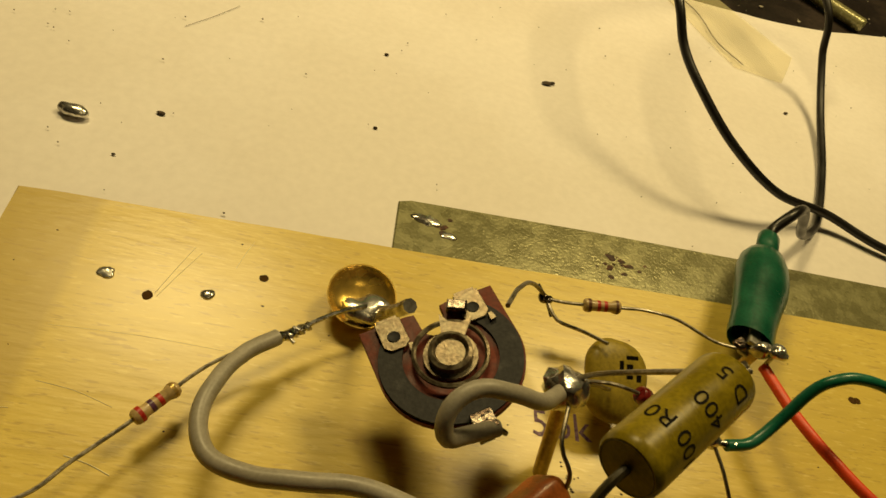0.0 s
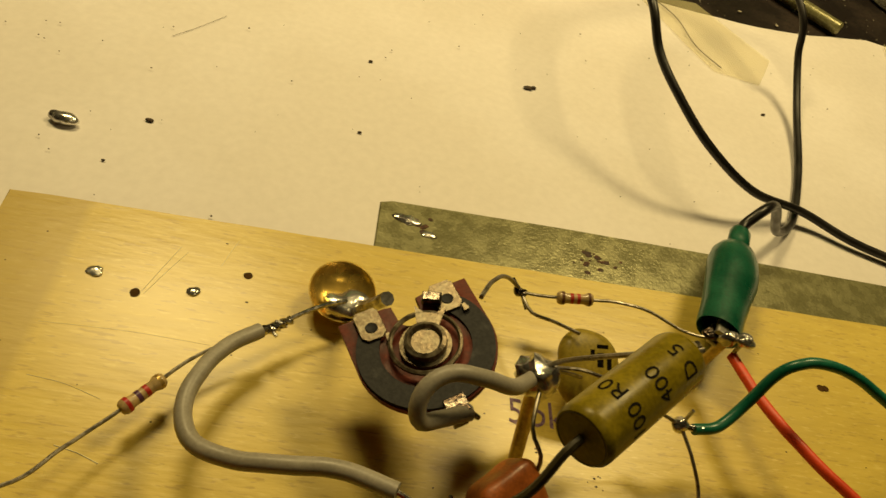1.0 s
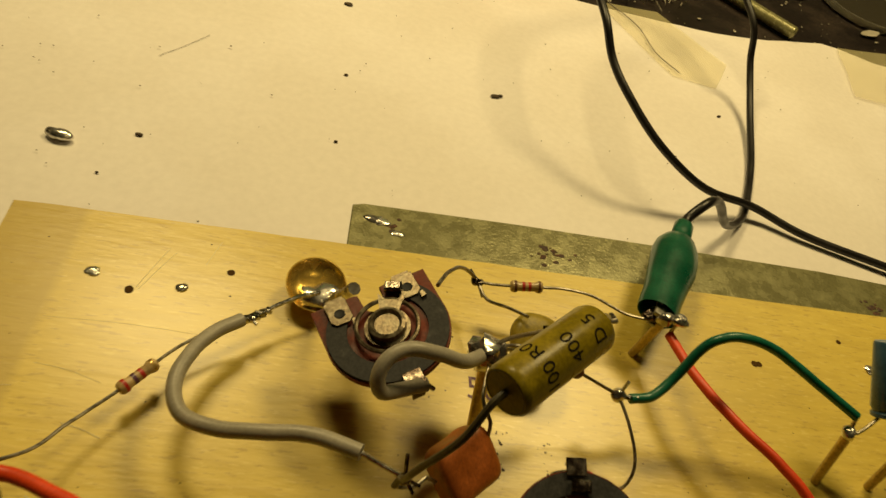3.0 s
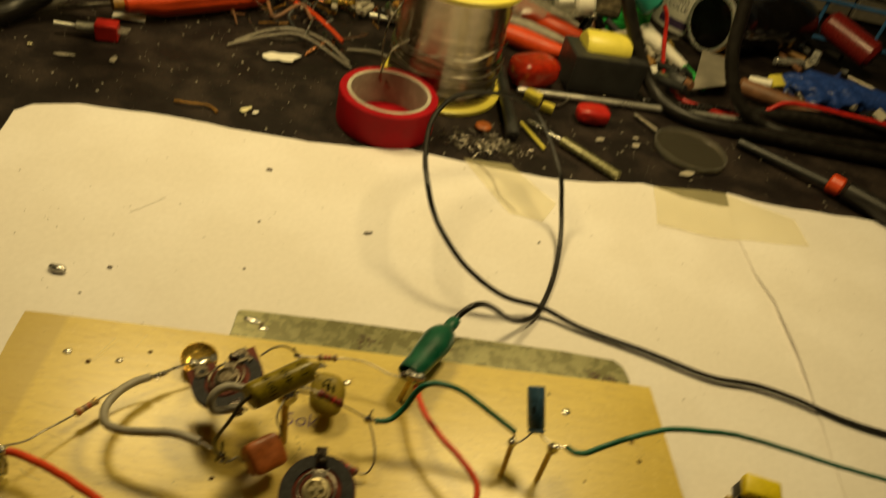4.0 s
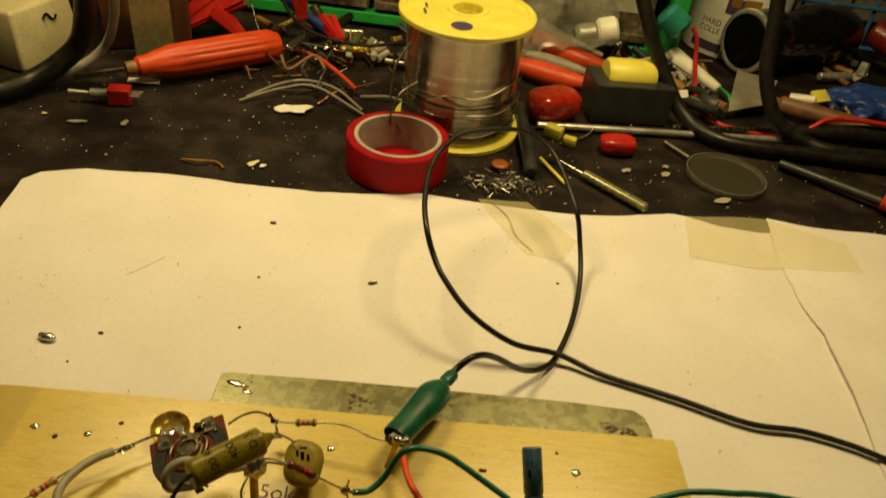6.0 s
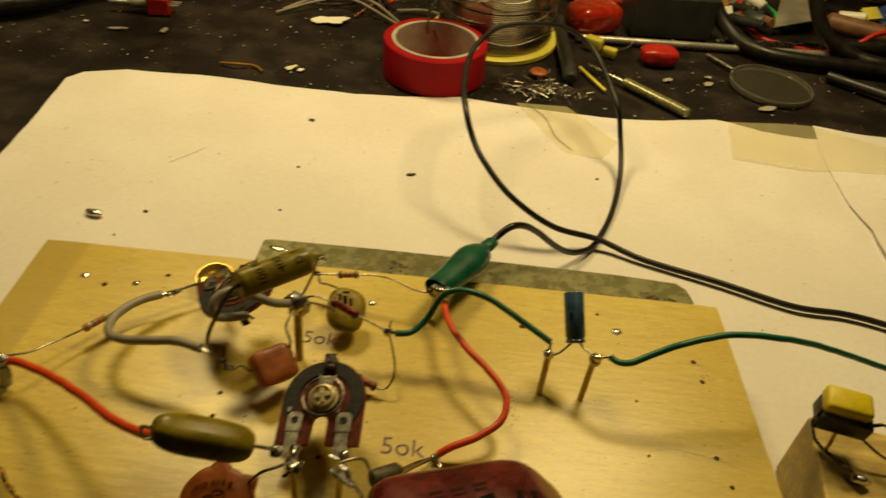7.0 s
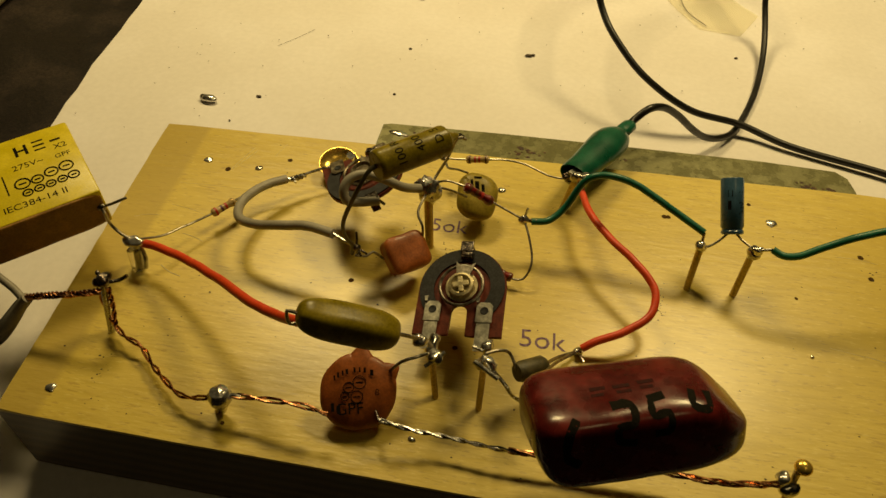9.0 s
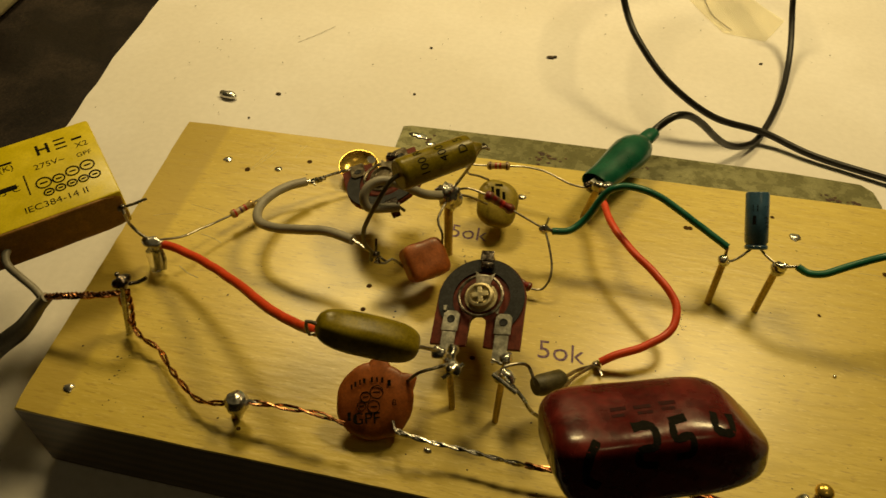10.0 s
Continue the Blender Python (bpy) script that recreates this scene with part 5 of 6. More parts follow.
def switch_box():
    """A yellowed mains box with a red rocker on its top."""
    t = thing("switch_box", (-150, 400, 0), "yellowed plastic switch box with a red rocker switch", "switch box")
    turn = turn_z(74)
    mid = Vector((-136.5, 377.0, 0)) + turn @ Vector((27, 36, 0))
    body = box(mid + Vector((0, 0, 19.2)), (54, 72, 38), turn, 2.6, 3)
    for v in body.verts:
        k = 1.0 - 0.10 * max(0.0, (v.co.z - 16) / 22)
        v.co.x, v.co.y = mid.x + (v.co.x - mid.x) * k, mid.y + (v.co.y - mid.y) * k
    part("case", body, "casing", t, "yellowed plastic case")
    part("switch_frame", box(mid + turn @ Vector((-4, 4, 39.2)), (30, 22, 3), turn, 0.8), "gray_plastic", t)
    part("rocker", box(mid + turn @ Vector((-4, 4, 41.8)), (25, 17, 6), turn @ Matrix.Rotation(0.2, 3, "Y"), 1.5), "red_plastic", t, "red rocker switch")
    front, ex = turn @ Vector((0, -1, 0)), turn @ Vector((1, 0, 0))
    o = mid + front * 34.2 + Vector((0, 0, 28)) + ex * 4
    line = [o + ex * (x * 11 - 5.5) + Vector((0, 0, 2.6 * math.sin(x * 6.28))) for x in (i / 18 for i in range(19))]
    part("wave_mark", sweep(B(), line, 0.75, 8), "ink", t, "black wave mark")
    t = thing("plastic_box", (-190, 235, 0), "pale yellowed plastic box with a rolled rim", "box")
    part("body", box((-186, 238, 27), (104, 112, 53.6), turn_z(2), 4, 3), "casing", t)
    part("rim", box((-186, 238, 52), (109, 116, 5), turn_z(2), 2, 3), "casing", t, "rolled rim")
    t = thing("soldering_stand", (-172, 338, 0), "grey metal tube of a tool stand", "tool stand")
    part("tube", rod((-184, 332, 66), (-158, 328, 64), 12, 11, 32, 1), "midgray", t)
    part("sleeve", rod((-186, 332, 46), (-162, 328, 48), 9, 9, 28, 1), "black", t, "black sleeve")
    part("foot", box((-190, 330, 28), (26, 30, 56), bevel=3), "midgray", t)


switch_box()


def lying_cable(name, pts, r, material, label):
    t = thing(name, pts[-1], label, "cable")
    part("sheath", tube(pts, r, 16, 3), material, t)


lying_cable("black_cable", [(-46, 316, 130), (-62, 334, 90), (-83, 364, 50), (-97, 372, 25), (-117, 357, 9), (-131, 336, 7.4), (-147, 322, 7.4), (-172, 312, 7.4), (-215, 308, 7.4)], 6.3, "black", "thick black cable curving down to the bench")
lying_cable("gray_cable", [(-36, 318, 130), (-50, 337, 90), (-70, 374, 50), (-88, 390, 20), (-106, 378, 6), (-122, 366, 3.4), (-140, 352, 3.2), (-170, 342, 3.2)], 2.8, "gray", "grey cable beside a thick black one")
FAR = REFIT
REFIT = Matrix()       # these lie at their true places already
lying_cable("black_cable", [(245, 486, 180), (257, 480, 127), (269, 475, 93), (285, 465, 60), (305, 454, 28), (320, 440, 11), (338, 421, 6.2), (365, 414, 6), (410, 414, 6), (454, 413, 6), (560, 416, 6)], 5.3, "black", "thick black cable hanging in front of the jar")
lying_cable("black_cable", [(352, 474, 200), (359, 470, 145), (362, 468, 118), (368, 462, 79), (372, 453, 47), (386, 441, 19), (409, 432, 7.5), (433, 424, 6.2), (487, 428, 6), (580, 440, 6)], 5.3, "black", "thick black cable hanging beside a black tube")
lying_cable("red_wire", [(352, 575, 34), (352, 560, 30), (346, 520, 14), (343, 490, 6), (348, 456, 4), (366, 449, 2.4), (394, 446, 2.2), (416, 446, 12), (436, 450, 21), (490, 446, 22.4), (560, 440, 22.4)], 1.9, "red_plastic", "thin red wire lying across the tools")
lying_cable("blue_wire", [(-66, 530, 20), (-46, 512, 37), (-20, 506, 42), (2, 508, 40), (24, 516, 22), (48, 520, 5)], 4.2, "blue_plastic", "thick blue lead lying over the clutter")
t = thing("scraper", (385, 500, 2), "dull triangular metal scraper leaning on a brown handle", "scraper")
part("blade", prism([(0, 0), (36, 10), (58, 44), (30, 62)], 0, 1.2, axes((1, 0.1, 0.1), (0, 1, 0.14)), (362, 470, 6), 0.2), "midgray", t, smooth=False)
t = thing("tool_handle", (470, 452, 2), "black rubber tool handle lying under the red wire", "tool")
part("grip", tube([(398, 446, 8), (430, 448, 9), (470, 452, 10), (520, 454, 10), (580, 456, 10)], lambda q: 4.5 + 4.5 * min(1, q * 2.2), 16), "black", t)
t = thing("mesh_bag", (470, 500, 0), "crumpled blue net bag among the tools", "bag")
part("net", blob((504, 516, 10), (42, 22, 11), turn_z(10), 0.35, 0.09, 5, 2.6), "blue_plastic", t)
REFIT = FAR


def wood_post():
    t = thing("wooden_stand", (-88, 450, 0), "brown wooden stand with a small metal plate", "stand")
    part("post", box((-88, 458, 60), (58, 40, 119.6), turn_z(24), 1.5), "brownwood", t)
    part("plate", box((-70, 424, 26), (26, 1.6, 50), turn_z(34), 0.3), "zinc", t, "scratched metal plate", smooth=False)


wood_post()


def driver_handle():
    t = thing("screwdriver", (-30, 408, 0), "screwdriver with a ribbed orange plastic handle", "screwdriver")
    a, b = Vector((-66, 381, 12.5)), Vector((12, 446, 13))
    prof = [(0, 0), (5, 0.4), (6.5, 2), (6.8, 8), (8.6, 14), (10.8, 24), (11.2, 50), (11.4, 80), (10.8, 94), (8, 100), (0, 101.5)]
    d = (b - a).normalized()
    bm = lathe(prof, a, b - a, 48)
    for i, v in enumerate(bm.verts):
        h = (v.co - a).dot(d)
        if 18 < h < 96 and i % 4 == 0:
            v.co = v.co.lerp(a + d * h, 0.07)
    part("handle", bm, "orange_plastic", t, "orange handle")
    part("blade", rod(a, Vector((-102, 371, 6)), 1.7, 1.2, 14), "dull", t)
    part("ferrule", rod(a - d * 6, a + d * 1, 4.2, 4.6, 18), "resin", t)


driver_handle()


def toggle():
    t = thing("toggle_switch", (-70, 354, 0), "small red toggle switch with a metal lever", "switch")
    turn = turn_z(10)
    part("body", box((-66, 355, 5.5), (13, 10, 10), turn, 0.6), "red_plastic", t, "red plastic body", smooth=False)
    part("bush", rod((-72, 354, 6), (-83, 352, 6), 2.9, sides=20, bevel=0.4), "tinplate", t)
    part("lever", rod((-82, 352, 6), (-95, 350, 6.4), 1.2, 1.5, 12), "chrome", t)
    for k in (-3, 0, 3):
        part("lug", box((-57, 357 + k, 6), (6, 1.4, 0.8), turn, 0.1), "tinplate", t, smooth=False)


toggle()


def red_clip(a, b, label, wide=7.0):
    """A crocodile clip: two tapered red arms spread at the far end, closed at the jaws."""
    t = thing("crocodile_clip", a, label, "crocodile clip", "red crocodile clips")
    a, b = Vector(a), Vector(b)
    d = (b - a).normalized()
    L = (b - a).length
    turn = axes(d, Vector((1, 0.2, 0)) if abs(d.z) > 0.5 else d.cross(Vector((0, 0.4, 1))))
    for s in (-1, 1):
        arm = B()
        box((0, 0, 0), (L, 2, 2), bevel=0.0, bm=arm)
        bmesh.ops.bevel(arm, geom=arm.edges[:], offset=0.35, segments=2, affect="EDGES")
        for v in arm.verts:
            q = v.co.x / L + 0.5
            v.co.y = v.co.y * (wide * 0.35 + wide * 0.3 * q) + s * (1.4 + wide * 0.32 * q)
            v.co.z *= wide * (0.35 + 0.5 * q)
        m = turn.to_4x4()
        m.translation = (a + b) / 2
        bmesh.ops.transform(arm, matrix=m, verts=arm.verts)
        part("arm", arm, "red_plastic", t, "red plastic arm")
    part("jaw", rod(a + d * 2, a - d * 14, 2.4, 1.4, 10), "dull", t)


red_clip((-64, 462, 12), (-28, 482, 36), "large red crocodile clip lying in the clutter", 13.0)
red_clip((-16, 458, 8), (-40, 470, 22), "red crocodile clip leaning on another", 7.0)
red_clip((23.5, 471, 24), (19, 471, 56), "red crocodile clip standing among wires")
red_clip((52, 474, 9), (36, 498, 14), "dark red crocodile clip under wires")


def cabinet():
    """A green rack of smoky drawers behind the clutter."""
    t = thing("drawer_cabinet", (130, 532, 0), "green plastic cabinet with rows of smoky drawers", "drawer cabinet")
    part("back", box((130, 622, 98), (400, 3, 195)), "cab_green", t, smooth=False)
    for z in (8, 69, 130, 191):
        part("shelf", box((130, 577, z), (370, 90, 9.5), bevel=1.2), "cab_green", t, smooth=False)
    for x in (-65, 319):
        part("upright", box((x, 576, 98.2), (14, 96, 195), bevel=1.5), "cab_green", t, smooth=False)
    for i in range(6):
        for k, z in enumerate((38.5, 99.5, 160.5)):
            x = -22 + 59 * i
            d = part("drawer", box((x, 578, z), (55, 84, 48), bevel=1.5), "drawer", t, "smoky plastic drawer", smooth=False)
            part("lip", box((x, 533.5, z - 19), (53, 5, 7), bevel=1), "drawer", d, smooth=False)
            if (i + k) % 2 == 0 or (k == 0 and i > 3):
                part("label", box((x, 535.6, z + 11), (33, 0.7, 20)), "card", d, "pale paper label", smooth=False)
    t = thing("parts_cabinet", (600, 720, 0), "dark cabinet of small parts drawers with a yellow label", "drawer cabinet")
    part("case", box((590, 770, 110), (420, 96, 220), bevel=2), "gray_plastic", t, smooth=False)
    for i in range(7):
        for z in (24, 66, 108, 150, 192):
            d = part("drawer", box((410 + 60 * i, 721, z), (55, 10, 36), bevel=1.5), "midgray", t, smooth=False)
            part("lip", box((410 + 60 * i, 714, z + 12), (50, 5, 5), bevel=1), "midgray", d, "pale grey lip", smooth=False)
    part("label", box((524, 714.8, 47), (30, 1, 14)), "spool_yellow", t, "yellow paper label", smooth=False)


cabinet()


def jar():
    c = Vector((394, 600, 0))
    t = thing("glue_jar", tuple(c), "white glue jar with a red-topped lid and printed label", "jar")
    part("body", lathe([(0, 0.4), (38, 0.4), (42, 4), (42, 70), (40, 78), (36, 82), (0, 82)], c, sides=64), "white_plastic", t)
    part("lid", lathe([(0, 82), (43, 82), (45, 84), (45, 98), (43, 101), (0, 101.5)], c, sides=64), "white_plastic", t, "white screw lid")
    part("lid_disc", lathe([(0, 101.6), (34, 101.6), (34, 102.6), (0, 102.8)], c, sides=48), "red_plastic", t, "red disc on the lid")
    place = on_cylinder(c + Vector((0, 0, 31)), (0, 0, 1), (-0.45, -0.9, 0), 42.3)
    flip = lambda x, y, p=place: p(-x, y)  # noqa: E731
    bm = B()
    for i in range(24):
        for q in ((i / 24, (i + 1) / 24),):
            a0, a1 = (-50 + 100 * v for v in q)
            bm.faces.new([bm.verts.new(on_cylinder(c + Vector((0, 0, 31)), (0, 0, 1), (-0.45, -0.9, 0), 42.15)(x, y)) for x, y in ((a0, -30), (a1, -30), (a1, 30), (a0, 30))])
    part("label", bm, "white_plastic", t, "pale label with dark patches")
    part("label_bar", bars([(-24, 22, 10, 12), (4, 16, 22, 14), (24, 0, 16, 26), (-16, -22, 30, 8), (8, -22, 14, 8)], lambda x, y: on_cylinder(c + Vector((0, 0, 31)), (0, 0, 1), (-0.45, -0.9, 0), 42.19)(-x, y)), "labelink", t, "dark violet patches", smooth=False)
    part("label_field", bars([(-16, -4, 32, 22), (-24, 20, 12, 14)], lambda x, y: on_cylinder(c + Vector((0, 0, 31)), (0, 0, 1), (-0.45, -0.9, 0), 42.22)(-x, y)), "white_plastic", t, "pale field of the label", smooth=False)
    part("label_patch", bars([(14, 18, 14, 12), (26, -4, 12, 14), (0, 20, 8, 8)], lambda x, y: on_cylinder(c + Vector((0, 0, 31)), (0, 0, 1), (-0.45, -0.9, 0), 42.22)(-x, y)), "resin", t, "orange patch on the label", smooth=False)
    for text, y in (("HARD", -1), ("COLLE", -8)):
        part("lettering", lettering(text, 7, lambda x, v, yy=y: flip(x - 16, v + yy), bend=4), "ink", t, "black block letters", smooth=False)


jar()


def black_tube():
    t = thing("black_tube", (430, 560, 0), "black metal tube lying open-ended with a worn rim", "tube")
    a, b = Vector((381, 533, 29)), Vector((472, 582, 28))
    part("barrel", lathe([(20, 0), (24.5, 0), (25.5, 1.5), (25.5, 30), (22, 34), (22, 70), (26, 76), (26, 110), (20, 128), (0, 128), (0, 118), (18, 112), (22.5, 40), (22.5, 0)], a, b - a, 48), "blackgloss", t)
    part("rim", lathe([(22.6, 3.0), (22.4, -0.4), (23.6, -1.0), (25.6, -0.6), (26.4, 1.0), (26.2, 3.6), (25.4, 3.8)], a, b - a, 48), "chrome", t, "bright worn rim")
    part("fitting", rod((488.8, 532.0, 24.8), (486.6, 528.0, 13.8), 4.0, 4.4, 8, 0.6), "chrome", t, "small bright fitting")
    part("fitting", rod((487.3, 526.0, 6.9), (488.5, 522.0, -2.5), 4.6, 4.2, 8, 0.6), "chrome", t, "small bright fitting")


black_tube()


def transformer():
    t = thing("small_transformer", (266, 425, 0), "small transformer with a dark core and yellow winding", "transformer")
    turn = turn_z(8)
    part("core", box((266, 428, 14.5), (58, 34, 28), turn, 1), "gray_plastic", t, "dark grey block", smooth=False)
    part("winding", lathe([(0, 0), (11, 0.5), (12.5, 3), (12.5, 33), (11, 36), (0, 36)], (247, 430, 27), (1, 0.14, 0), 28), "spool_yellow", t, "pale yellow winding")
    part("tape", rod((276, 434, 27), (292, 436, 24), 9, 4, 18), "orange_plastic", t, "orange end")
    t = thing("indicator_lamp", (219, 414, 0), "red translucent indicator lamp lying on the bench", "lamp")
    part("lens", blob((212, 407, 11), (19, 12.5, 10.6), turn_z(28), 0.05, 0.1, 4, 3.4), "red_clear", t)


transformer()


def pliers():
    t = thing("pliers", (225, 490, 0), "pliers with orange and grey handles", "pliers")
    part("handle", tube([(192, 524, 16), (208, 508, 16), (228, 492, 14), (250, 484, 12), (266, 482, 11)], lambda s: 4 + 5 * math.sin(math.pi * min(1, s * 0.9 + 0.1)), 18), "orange_plastic", t, "orange handle")
    part("handle", tube([(186, 474, 8.5), (204, 466, 8.5), (226, 456, 8.5), (246, 452, 8.5)], lambda s: 4 + 4.4 * math.sin(math.pi * min(1, s * 0.9 + 0.1)), 18), "orange_plastic", t, "orange handle")
    part("grip", tube([(196, 528, 24), (214, 512, 24), (234, 498, 21), (256, 489, 18)], lambda s: 2 + 3 * math.sin(math.pi * min(1, s * 0.9 + 0.1)), 14), "midgray", t, "grey grip")
    part("grip", tube([(190, 478, 16), (208, 471, 16.5), (230, 461, 16), (248, 457, 14)], lambda s: 2 + 3 * math.sin(math.pi * min(1, s * 0.9 + 0.1)), 14), "midgray", t, "grey grip")


pliers()


def rod_tool(name, a, b, r, material, label, category, r2=None, extra=()):
    t = thing(name, ((a[0] + b[0]) / 2, (a[1] + b[1]) / 2, 0), label, category)
    part("shaft", rod(a, b, r, r2, 16, min(r, r2 or r) * 0.3), material, t)
    for n, p, q, rr, m in extra:
        part(n, rod(p, q, rr, rr, 18, rr * 0.2), m, t)


rod_tool("steel_rod", (200, 388, 3.2), (390, 412, 3.2), 2.3, "chrome", "thin bright steel rod lying across the bench", "rod")
rod_tool("steel_rod", (300, 410, 3), (400, 428, 3), 2.2, "steel", "thin steel rod lying behind another", "rod")
rod_tool("scriber", (226, 330, 3.6), (260, 299, 3.6), 3.0, "zinc", "grey knurled scriber with a thin point", "scriber", extra=[("tip", (205, 349, 3), (226, 330, 3.4), 1.4, "steel")])
rod_tool("heatshrink_tube", (188.5, 410, 4.8), (192.5, 322, 4.8), 4.4, "gray_plastic", "short black tube lying on the bench", "tube")
rod_tool("thin_stick", (200, 346, 2), (214, 318, 2), 1.0, "spool_yellow", "thin yellow stick on the bench", "stick")
rod_tool("screwdriver", (427, 328, 8), (495, 268, 8), 7.2, "black", "black handled screwdriver with an orange ring", "screwdriver", extra=[("ring", (419, 335, 8), (426.5, 328.4, 8), 6.6, "orange_plastic"), ("blade", (366, 374, 4), (419, 335, 6), 3.0, "gray_plastic")])
rod_tool("spatula", (394, 463, 8), (470, 428, 9), 7, "rust_brown", "brown wooden handled spatula", "spatula", extra=[])
rod_tool("glue_tube", (322, 526, 12), (350, 476, 8), 8, "white_plastic", "white tube with a green and grey print", "tube", r2=4, extra=[("cap", (350, 476, 8), (362, 450, 5), 3, "cab_green")])
rod_tool("blue_grip", (462, 492, 11), (540, 474, 11), 11, "blue_plastic", "blue ribbed tool handle", "tool")
rod_tool("teal_cap", (303, 517, 50), (320, 512, 38), 11, "teal", "teal plastic cap among the tools", "cap")
rod_tool("lamp_socket", (234, 509, 24), (252, 512, 27), 9.0, "tinplate", "threaded metal lamp socket with white collar", "lamp socket", extra=[("collar", (252, 512, 27.5), (268, 513, 32), 11, "white_plastic")])
rod_tool("red_tool", (517.5, 590.0, 35.0), (553.9, 548.0, 24.3), 13, "dark_red", "dark red plastic tool handle", "tool")


def magnifier():
    t = thing("lens", (323, 352, 0), "round clear lens with a thin rim", "lens")
    part("glass", lathe([(0, 0.8), (24, 1.0), (25, 2.2), (24, 3.4), (0, 4.0)], (323, 352, 0.2), sides=48), "glass", t)
    part("rim", lathe([(25.0, 0.6), (25.8, 0.6), (26.0, 2.2), (25.8, 3.8), (25.0, 3.8), (25.0, 0.6)], (323, 352, 0.2), sides=48), "glassy", t, "thin clear rim")
    part("stem", rod((303, 370, 2), (290, 388, 2), 1.6, 1.6, 12), "dull", t)


magnifier()

solo("ceramic_capacitor", blob((174, 331, 2.6), (5.6, 5.4, 2.0), None, 0.04, 0.2, 3), "orange", (174, 331, 0.4), "orange ceramic disc capacitor lying on the bench", "capacitor")
solo("film_capacitor", blob((253, 369, 6), (12, 8, 5.6), turn_z(8), 0.05, 0.2, 4, 3.5), "red_plastic", (253, 369, 0.4), "glossy red dipped capacitor lying on the bench", "capacitor")
solo("terminal_block", box((211, 379, 4.4), (12, 8, 8), turn_z(-30), 1), "spool_yellow", (211, 379, 0.2), "small yellow terminal on the bench", "terminal")
solo("terminal_block", box((221, 370, 3.4), (9, 6, 6), turn_z(-20), 1), "spool_yellow", (221, 370, 0.2), "small yellow terminal on the bench", "terminal")
solo("yellow_chip", box((433, 478, 12), (15, 11, 3), turn_z(25) @ Matrix.Rotation(0.5, 3, "X"), 0.5), "spool_yellow", (433, 478, 8), "yellow plastic chip lying on a handle", "chip")
solo("paper_label", box((-64, 386, 1.2), (20, 7, 0.4), turn_z(10)), "white_plastic", (-64, 386, 0.5), "small white paper label on the bench", "label", smooth=False)
solo("bottle_cap", lathe([(0, 8), (9, 8), (10, 6), (10, 0.4), (9, 0.2)], (396, 520, 0), sides=24), "resin", (396, 520, 0), "amber bottle cap beside the black tube", "cap")


def wire_rack():
    t = thing("wire_rack", (540, 640, 0), "blue wire rack behind the tools", "rack")
    for i in range(5):
        p = Vector((469 + 71 * i, 640, 0))
        part("upright", rod(p, p + Vector((0, 0, 190)), 2.0, sides=8), "rackblue", t)
    for z in (3, 41, 80, 119, 158):
        part("rail", rod((462, 637, z), (760, 637, z), 2.0, sides=8), "rackblue", t)


wire_rack()


def film_bag():
    bm = B()
    rnd = random.Random(8)
    n = 18
    grid = [[bm.verts.new((0, 0, 0)) for _ in range(n)] for _ in range(n)]
    for i in range(n):
        for j in range(n):
            u, v = i / (n - 1), j / (n - 1)
            p = Vector((178 + 92 * u + 6 * v, 470 + 60 * v + 30 * u, 18 + 66 * v * (1 - 0.35 * u)))
            p += Vector(noise.noise_vector(Vector((u * 4, v * 4, 3)))) * 11 + Vector(noise.noise_vector(Vector((u * 11, v * 11, 8)))) * 4
            p.z = max(p.z, 1.0)
            grid[i][j].co = p
    for i in range(n - 1):
        for j in range(n - 1):
            bm.faces.new((grid[i][j], grid[i + 1][j], grid[i + 1][j + 1], grid[i][j + 1]))
    bmesh.ops.solidify(bm, geom=bm.faces[:], thickness=0.2)
    solo("plastic_bag", bm, "bagfilm", (200, 480, 1), "crumpled clear plastic bag behind the solder spool", "bag", smooth=True)


film_bag()


def flake(x, y, sx, sy, rnd):
    """A thin curled scrap with a torn outline."""
    bm = B()
    n, turn = 14, turn_z(rnd.uniform(-40, 40))
    seed = rnd.uniform(0, 50)
    rings = []
    for q in (0.0, 0.5, 1.0):
        ring = []
        for k in range(n):
            a = 2 * math.pi * k / n
            r = q * (0.75 + 0.45 * noise.noise(Vector((math.cos(a) * 1.3 + seed, math.sin(a) * 1.3, q))))
            p = turn @ Vector((sx * r * math.cos(a), sy * r * math.sin(a), 0))
            ring.append(bm.verts.new((x + p.x, y + p.y, 0.7 + 0.06 * sx * (math.cos(a) + 1) * q + 0.5 * noise.noise(p * 0.4 + Vector((seed, 0, 0))))))
        rings.append(ring)
    for a, b in zip(rings, rings[1:]):
        for k in range(n):
            bm.faces.new((a[k], a[(k + 1) % n], b[(k + 1) % n], b[k]))
    bmesh.ops.remove_doubles(bm, verts=bm.verts, dist=0.001)
    bmesh.ops.solidify(bm, geom=bm.faces[:], thickness=0.3)
    return bm


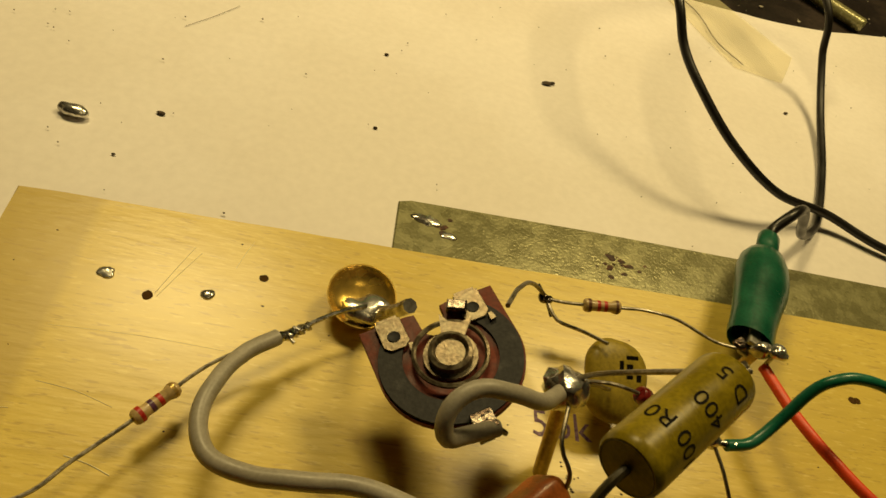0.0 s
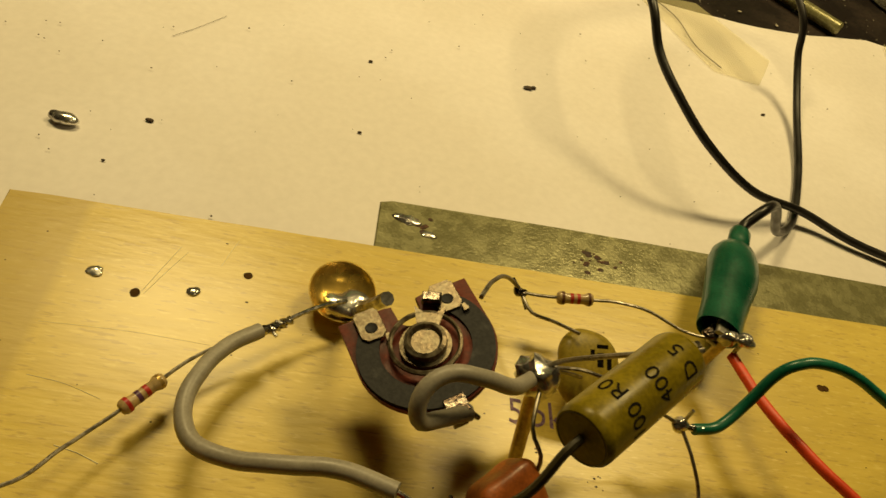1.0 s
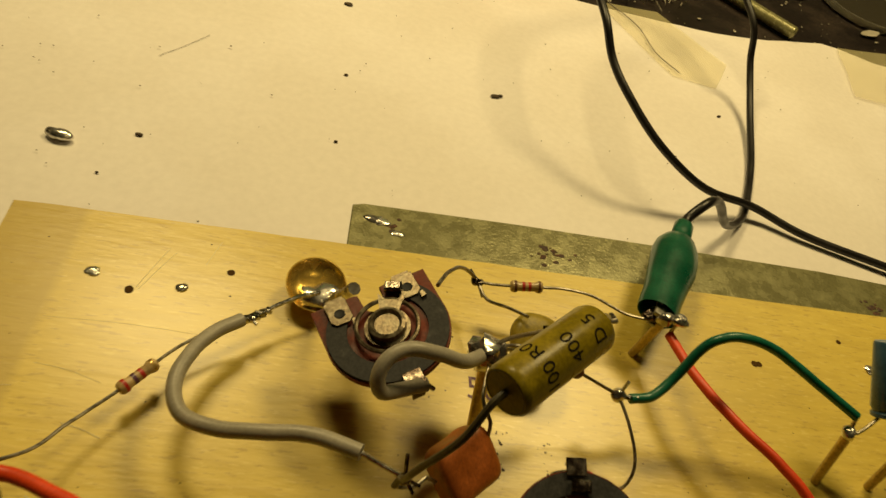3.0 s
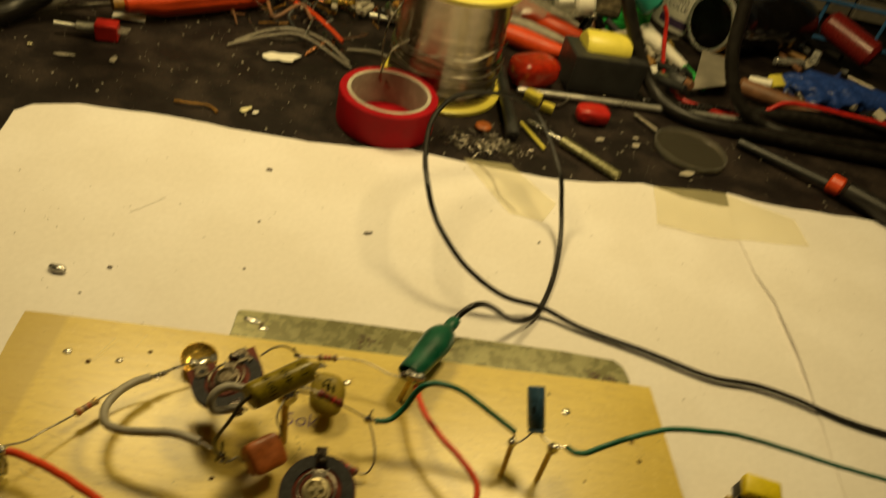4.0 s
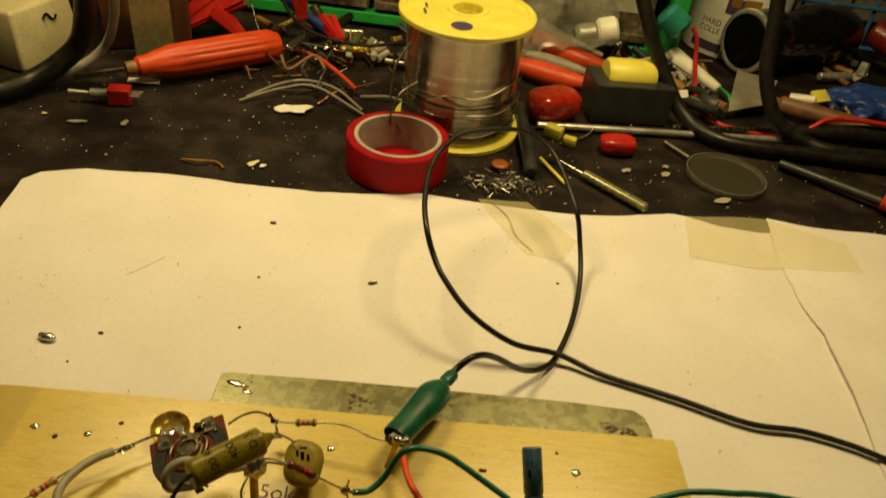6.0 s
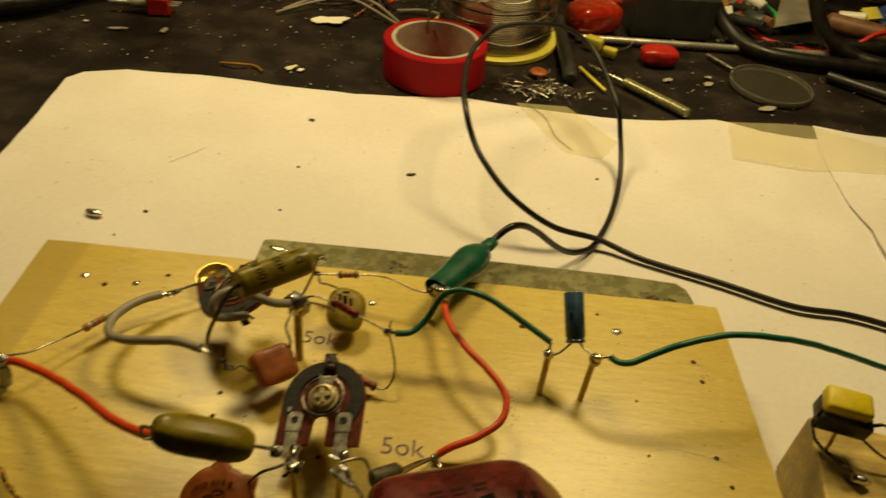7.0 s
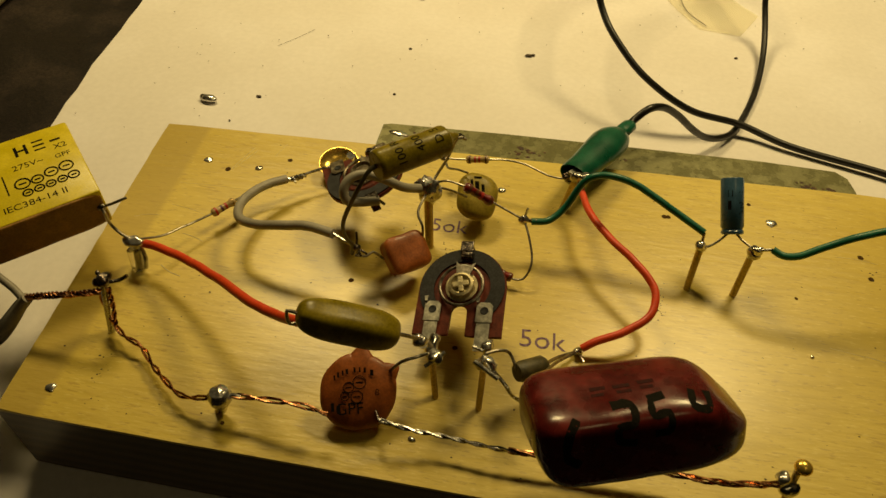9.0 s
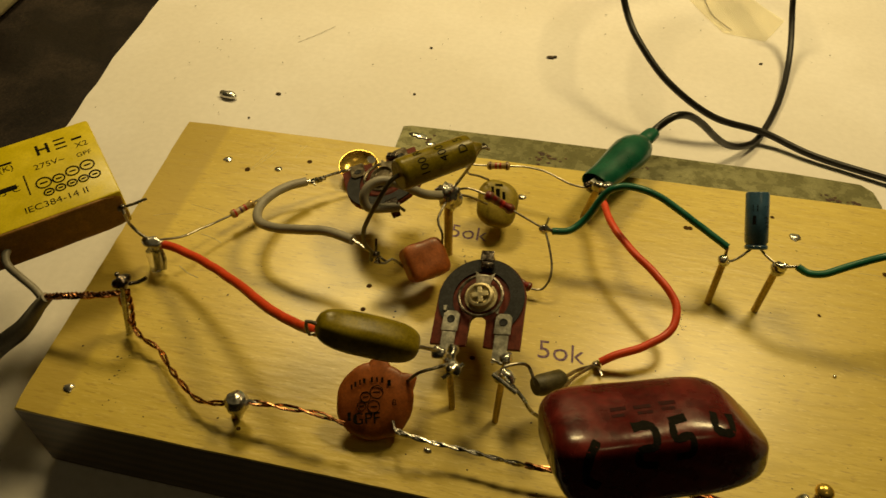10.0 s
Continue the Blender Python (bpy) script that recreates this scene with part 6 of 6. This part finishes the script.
def loose_wires():
    rnd = random.Random(11)
    mats = ["dull", "midgray", "steel", "black", "resin", "dull", "rust_brown", "copper", "gray_plastic"]
    for i in range(34):
        x, y = rnd.uniform(-10, 110), rnd.uniform(395, 500)
        a = rnd.uniform(0, math.pi)
        L = rnd.uniform(18, 70)
        z = rnd.uniform(1, 6)
        pts = [(x + math.cos(a) * L * (s - 0.5) + rnd.gauss(0, 5), y + math.sin(a) * L * (s - 0.5) + rnd.gauss(0, 5), max(0.8, z + rnd.gauss(0, 4))) for s in (0, 0.33, 0.66, 1)]
        solo("wire_offcut", tube(pts, rnd.choice((0.4, 0.6, 0.8, 1.2)), 8, 2), rnd.choice(mats), pts[0], "loose offcut of wire in the bench clutter", "wire offcut", "wire offcuts on the bench")
    for pts, r, m in (([(5, 380, 1.5), (22, 402, 3), (40, 408, 5), (62, 398, 6), (82, 380, 2)], 1.0, "midgray"), ([(2, 374, 1.5), (26, 392, 5), (48, 396, 7), (84, 374, 2)], 0.9, "midgray"),
                      ([(-40, 520, 60), (-14, 470, 30), (6, 430, 14), (30, 404, 8)], 0.7, "steel"), ([(-20, 540, 70), (6, 480, 36), (30, 452, 24), (70, 444, 20), (100, 460, 20)], 1.3, "black"),
                      ([(26, 456, 5), (44, 436, 9), (62, 416, 8), (74, 404, 5)], 1.5, "orange_plastic"), ([(220, 372, 2), (232, 380, 2), (240, 390, 4)], 0.8, "dull"), ([(166.3, 293.3, 1.2), (177, 278.5, 1.4), (182, 260.3, 1.4), (190.1, 249.2, 1.4)], 0.2, "midgray"), ([(-9, 298, 0.8), (0, 296, 2.4), (10, 299, 1), (16, 294, 0.8)], 0.7, "resin")):
        solo("wire_offcut", tube(pts, r, 8, 2), m, pts[0], "bent piece of wire lying on the bench", "wire offcut", "wire offcuts on the bench")
    for x, y, sx, sy, m in ((38, 372, 16, 10, "white_plastic"), (-79, 325, 8, 2.2, "card"), (-54, 330, 3, 6, "card"), (30, 302, 3.4, 6.5, "tape_clear"), (36, 301, 3, 2, "white_plastic"), (-101, 330, 2, 1.6, "tape_clear"),
                            (313, 322, 9, 4, "card"), (282, 346, 6, 3.4, "card"), (284, 356, 3.4, 2.6, "card"), (256, 345, 6, 3, "card")):
        bm = flake(x, y, sx * 0.85, sy * 0.8, rnd)
        solo("scrap", bm, m, (x, y, 0.4), "small pale scrap lying on the dark bench", "scrap", "scraps on the bench")
    # boards, lugs and odd parts heaped in front of the cabinet
    for i in range(46):
        x, y = rnd.uniform(-40, 120), rnd.uniform(440, 540)
        if y > 452 + 0.6 * x + 60:
            continue
        m = rnd.choice(["pcb", "gray_plastic", "brass", "black", "rust_brown", "dull", "card", "red_plastic", "resin", "chrome"])
        s = rnd.uniform(3, 9)
        tr = Euler((rnd.gauss(0, 0.4), rnd.gauss(0, 0.4), rnd.uniform(0, 3))).to_matrix()
        bm = box((x, y, s * 0.6 + rnd.uniform(0, 5)), (s * 2, s, s * 0.8), tr, s * 0.15) if i % 2 else rod((x, y, s), (x + rnd.gauss(0, 12), y + rnd.gauss(0, 12), s + 2), s * 0.5, s * 0.35, 14, s * 0.08)
        solo("odd_part", bm, m, (x, y, 0), "small electronic part in the bench clutter", "component", "odd parts on the bench")
    for i in range(80):
        x, y = rnd.uniform(280, 540), rnd.uniform(440, 660)
        if x < 350 and y > 505:
            y -= 60
        if 345 < x < 480 and y > 510:
            continue
        m = rnd.choice(["gray_plastic", "black", "rust_brown", "dull", "chrome", "pcb", "blue_plastic", "resin", "white_plastic", "midgray", "card", "teal", "brass"])
        s = rnd.uniform(3, 8)
        bm = rod((x, y, s), (x + rnd.gauss(0, 22), y + rnd.gauss(0, 18), s + rnd.uniform(0, 9)), s * 0.6, s * 0.5, 14, s * 0.08) if i % 3 else box((x, y, s * 0.7 + rnd.uniform(0, 8)), (s * 2.4, s * 1.4, s), Euler((rnd.gauss(0, 0.4), rnd.gauss(0, 0.4), rnd.uniform(0, 3))).to_matrix(), s * 0.12)
        solo("odd_part", bm, m, (x, y, 0), "small tool or part in the bench clutter", "component", "odd parts on the bench")
    for i in range(16):
        x, y = rnd.uniform(236, 322), rnd.uniform(488, 524)
        s = rnd.uniform(4, 8)
        bm = rod((x, y, s), (x + rnd.gauss(0, 16), min(526, y + rnd.gauss(0, 8)), s + rnd.uniform(2, 12)), s * 0.7, s * 0.6, 14, s * 0.08)
        solo("odd_part", bm, rnd.choice(["gray_plastic", "black", "blackgloss", "rust_brown", "gray_plastic", "dull"]), (x, y, 0), "dark small part in the bench clutter", "component", "odd parts on the bench")
    bm = B()
    for _ in range(190):
        x, y = rnd.gauss(176, 12), rnd.gauss(313, 7)
        if y < 300:
            continue
        tube([(x, y, 0.9), (x + rnd.gauss(0, 1.6), y + rnd.gauss(0, 1.6), 1.6 + rnd.random()), (x + rnd.gauss(0, 2.6), y + rnd.gauss(0, 2.6), 1.0)], 0.32, 5, bm=bm)
    solo("metal_shavings", bm, "dull", (176, 313, 0.5), "heap of bright metal shavings and clippings", "shavings", kind="stuff")
    bm = B()
    for _ in range(900):
        x, y = rnd.uniform(-160, 460), rnd.uniform(282, 430)
        r = rnd.choice((0.12, 0.18, 0.25, 0.35, 0.6, 0.8))
        blob((x, y, 0.3), (r, r * rnd.uniform(0.3, 1), 0.2), turn_z(rnd.uniform(0, 180)), rough=0.8, detail=1, bm=bm)
    solo("bench_crumbs", bm, "card", (100, 340, 0), "pale crumbs and dust on the black bench", "crumbs", kind="stuff")


loose_wires()
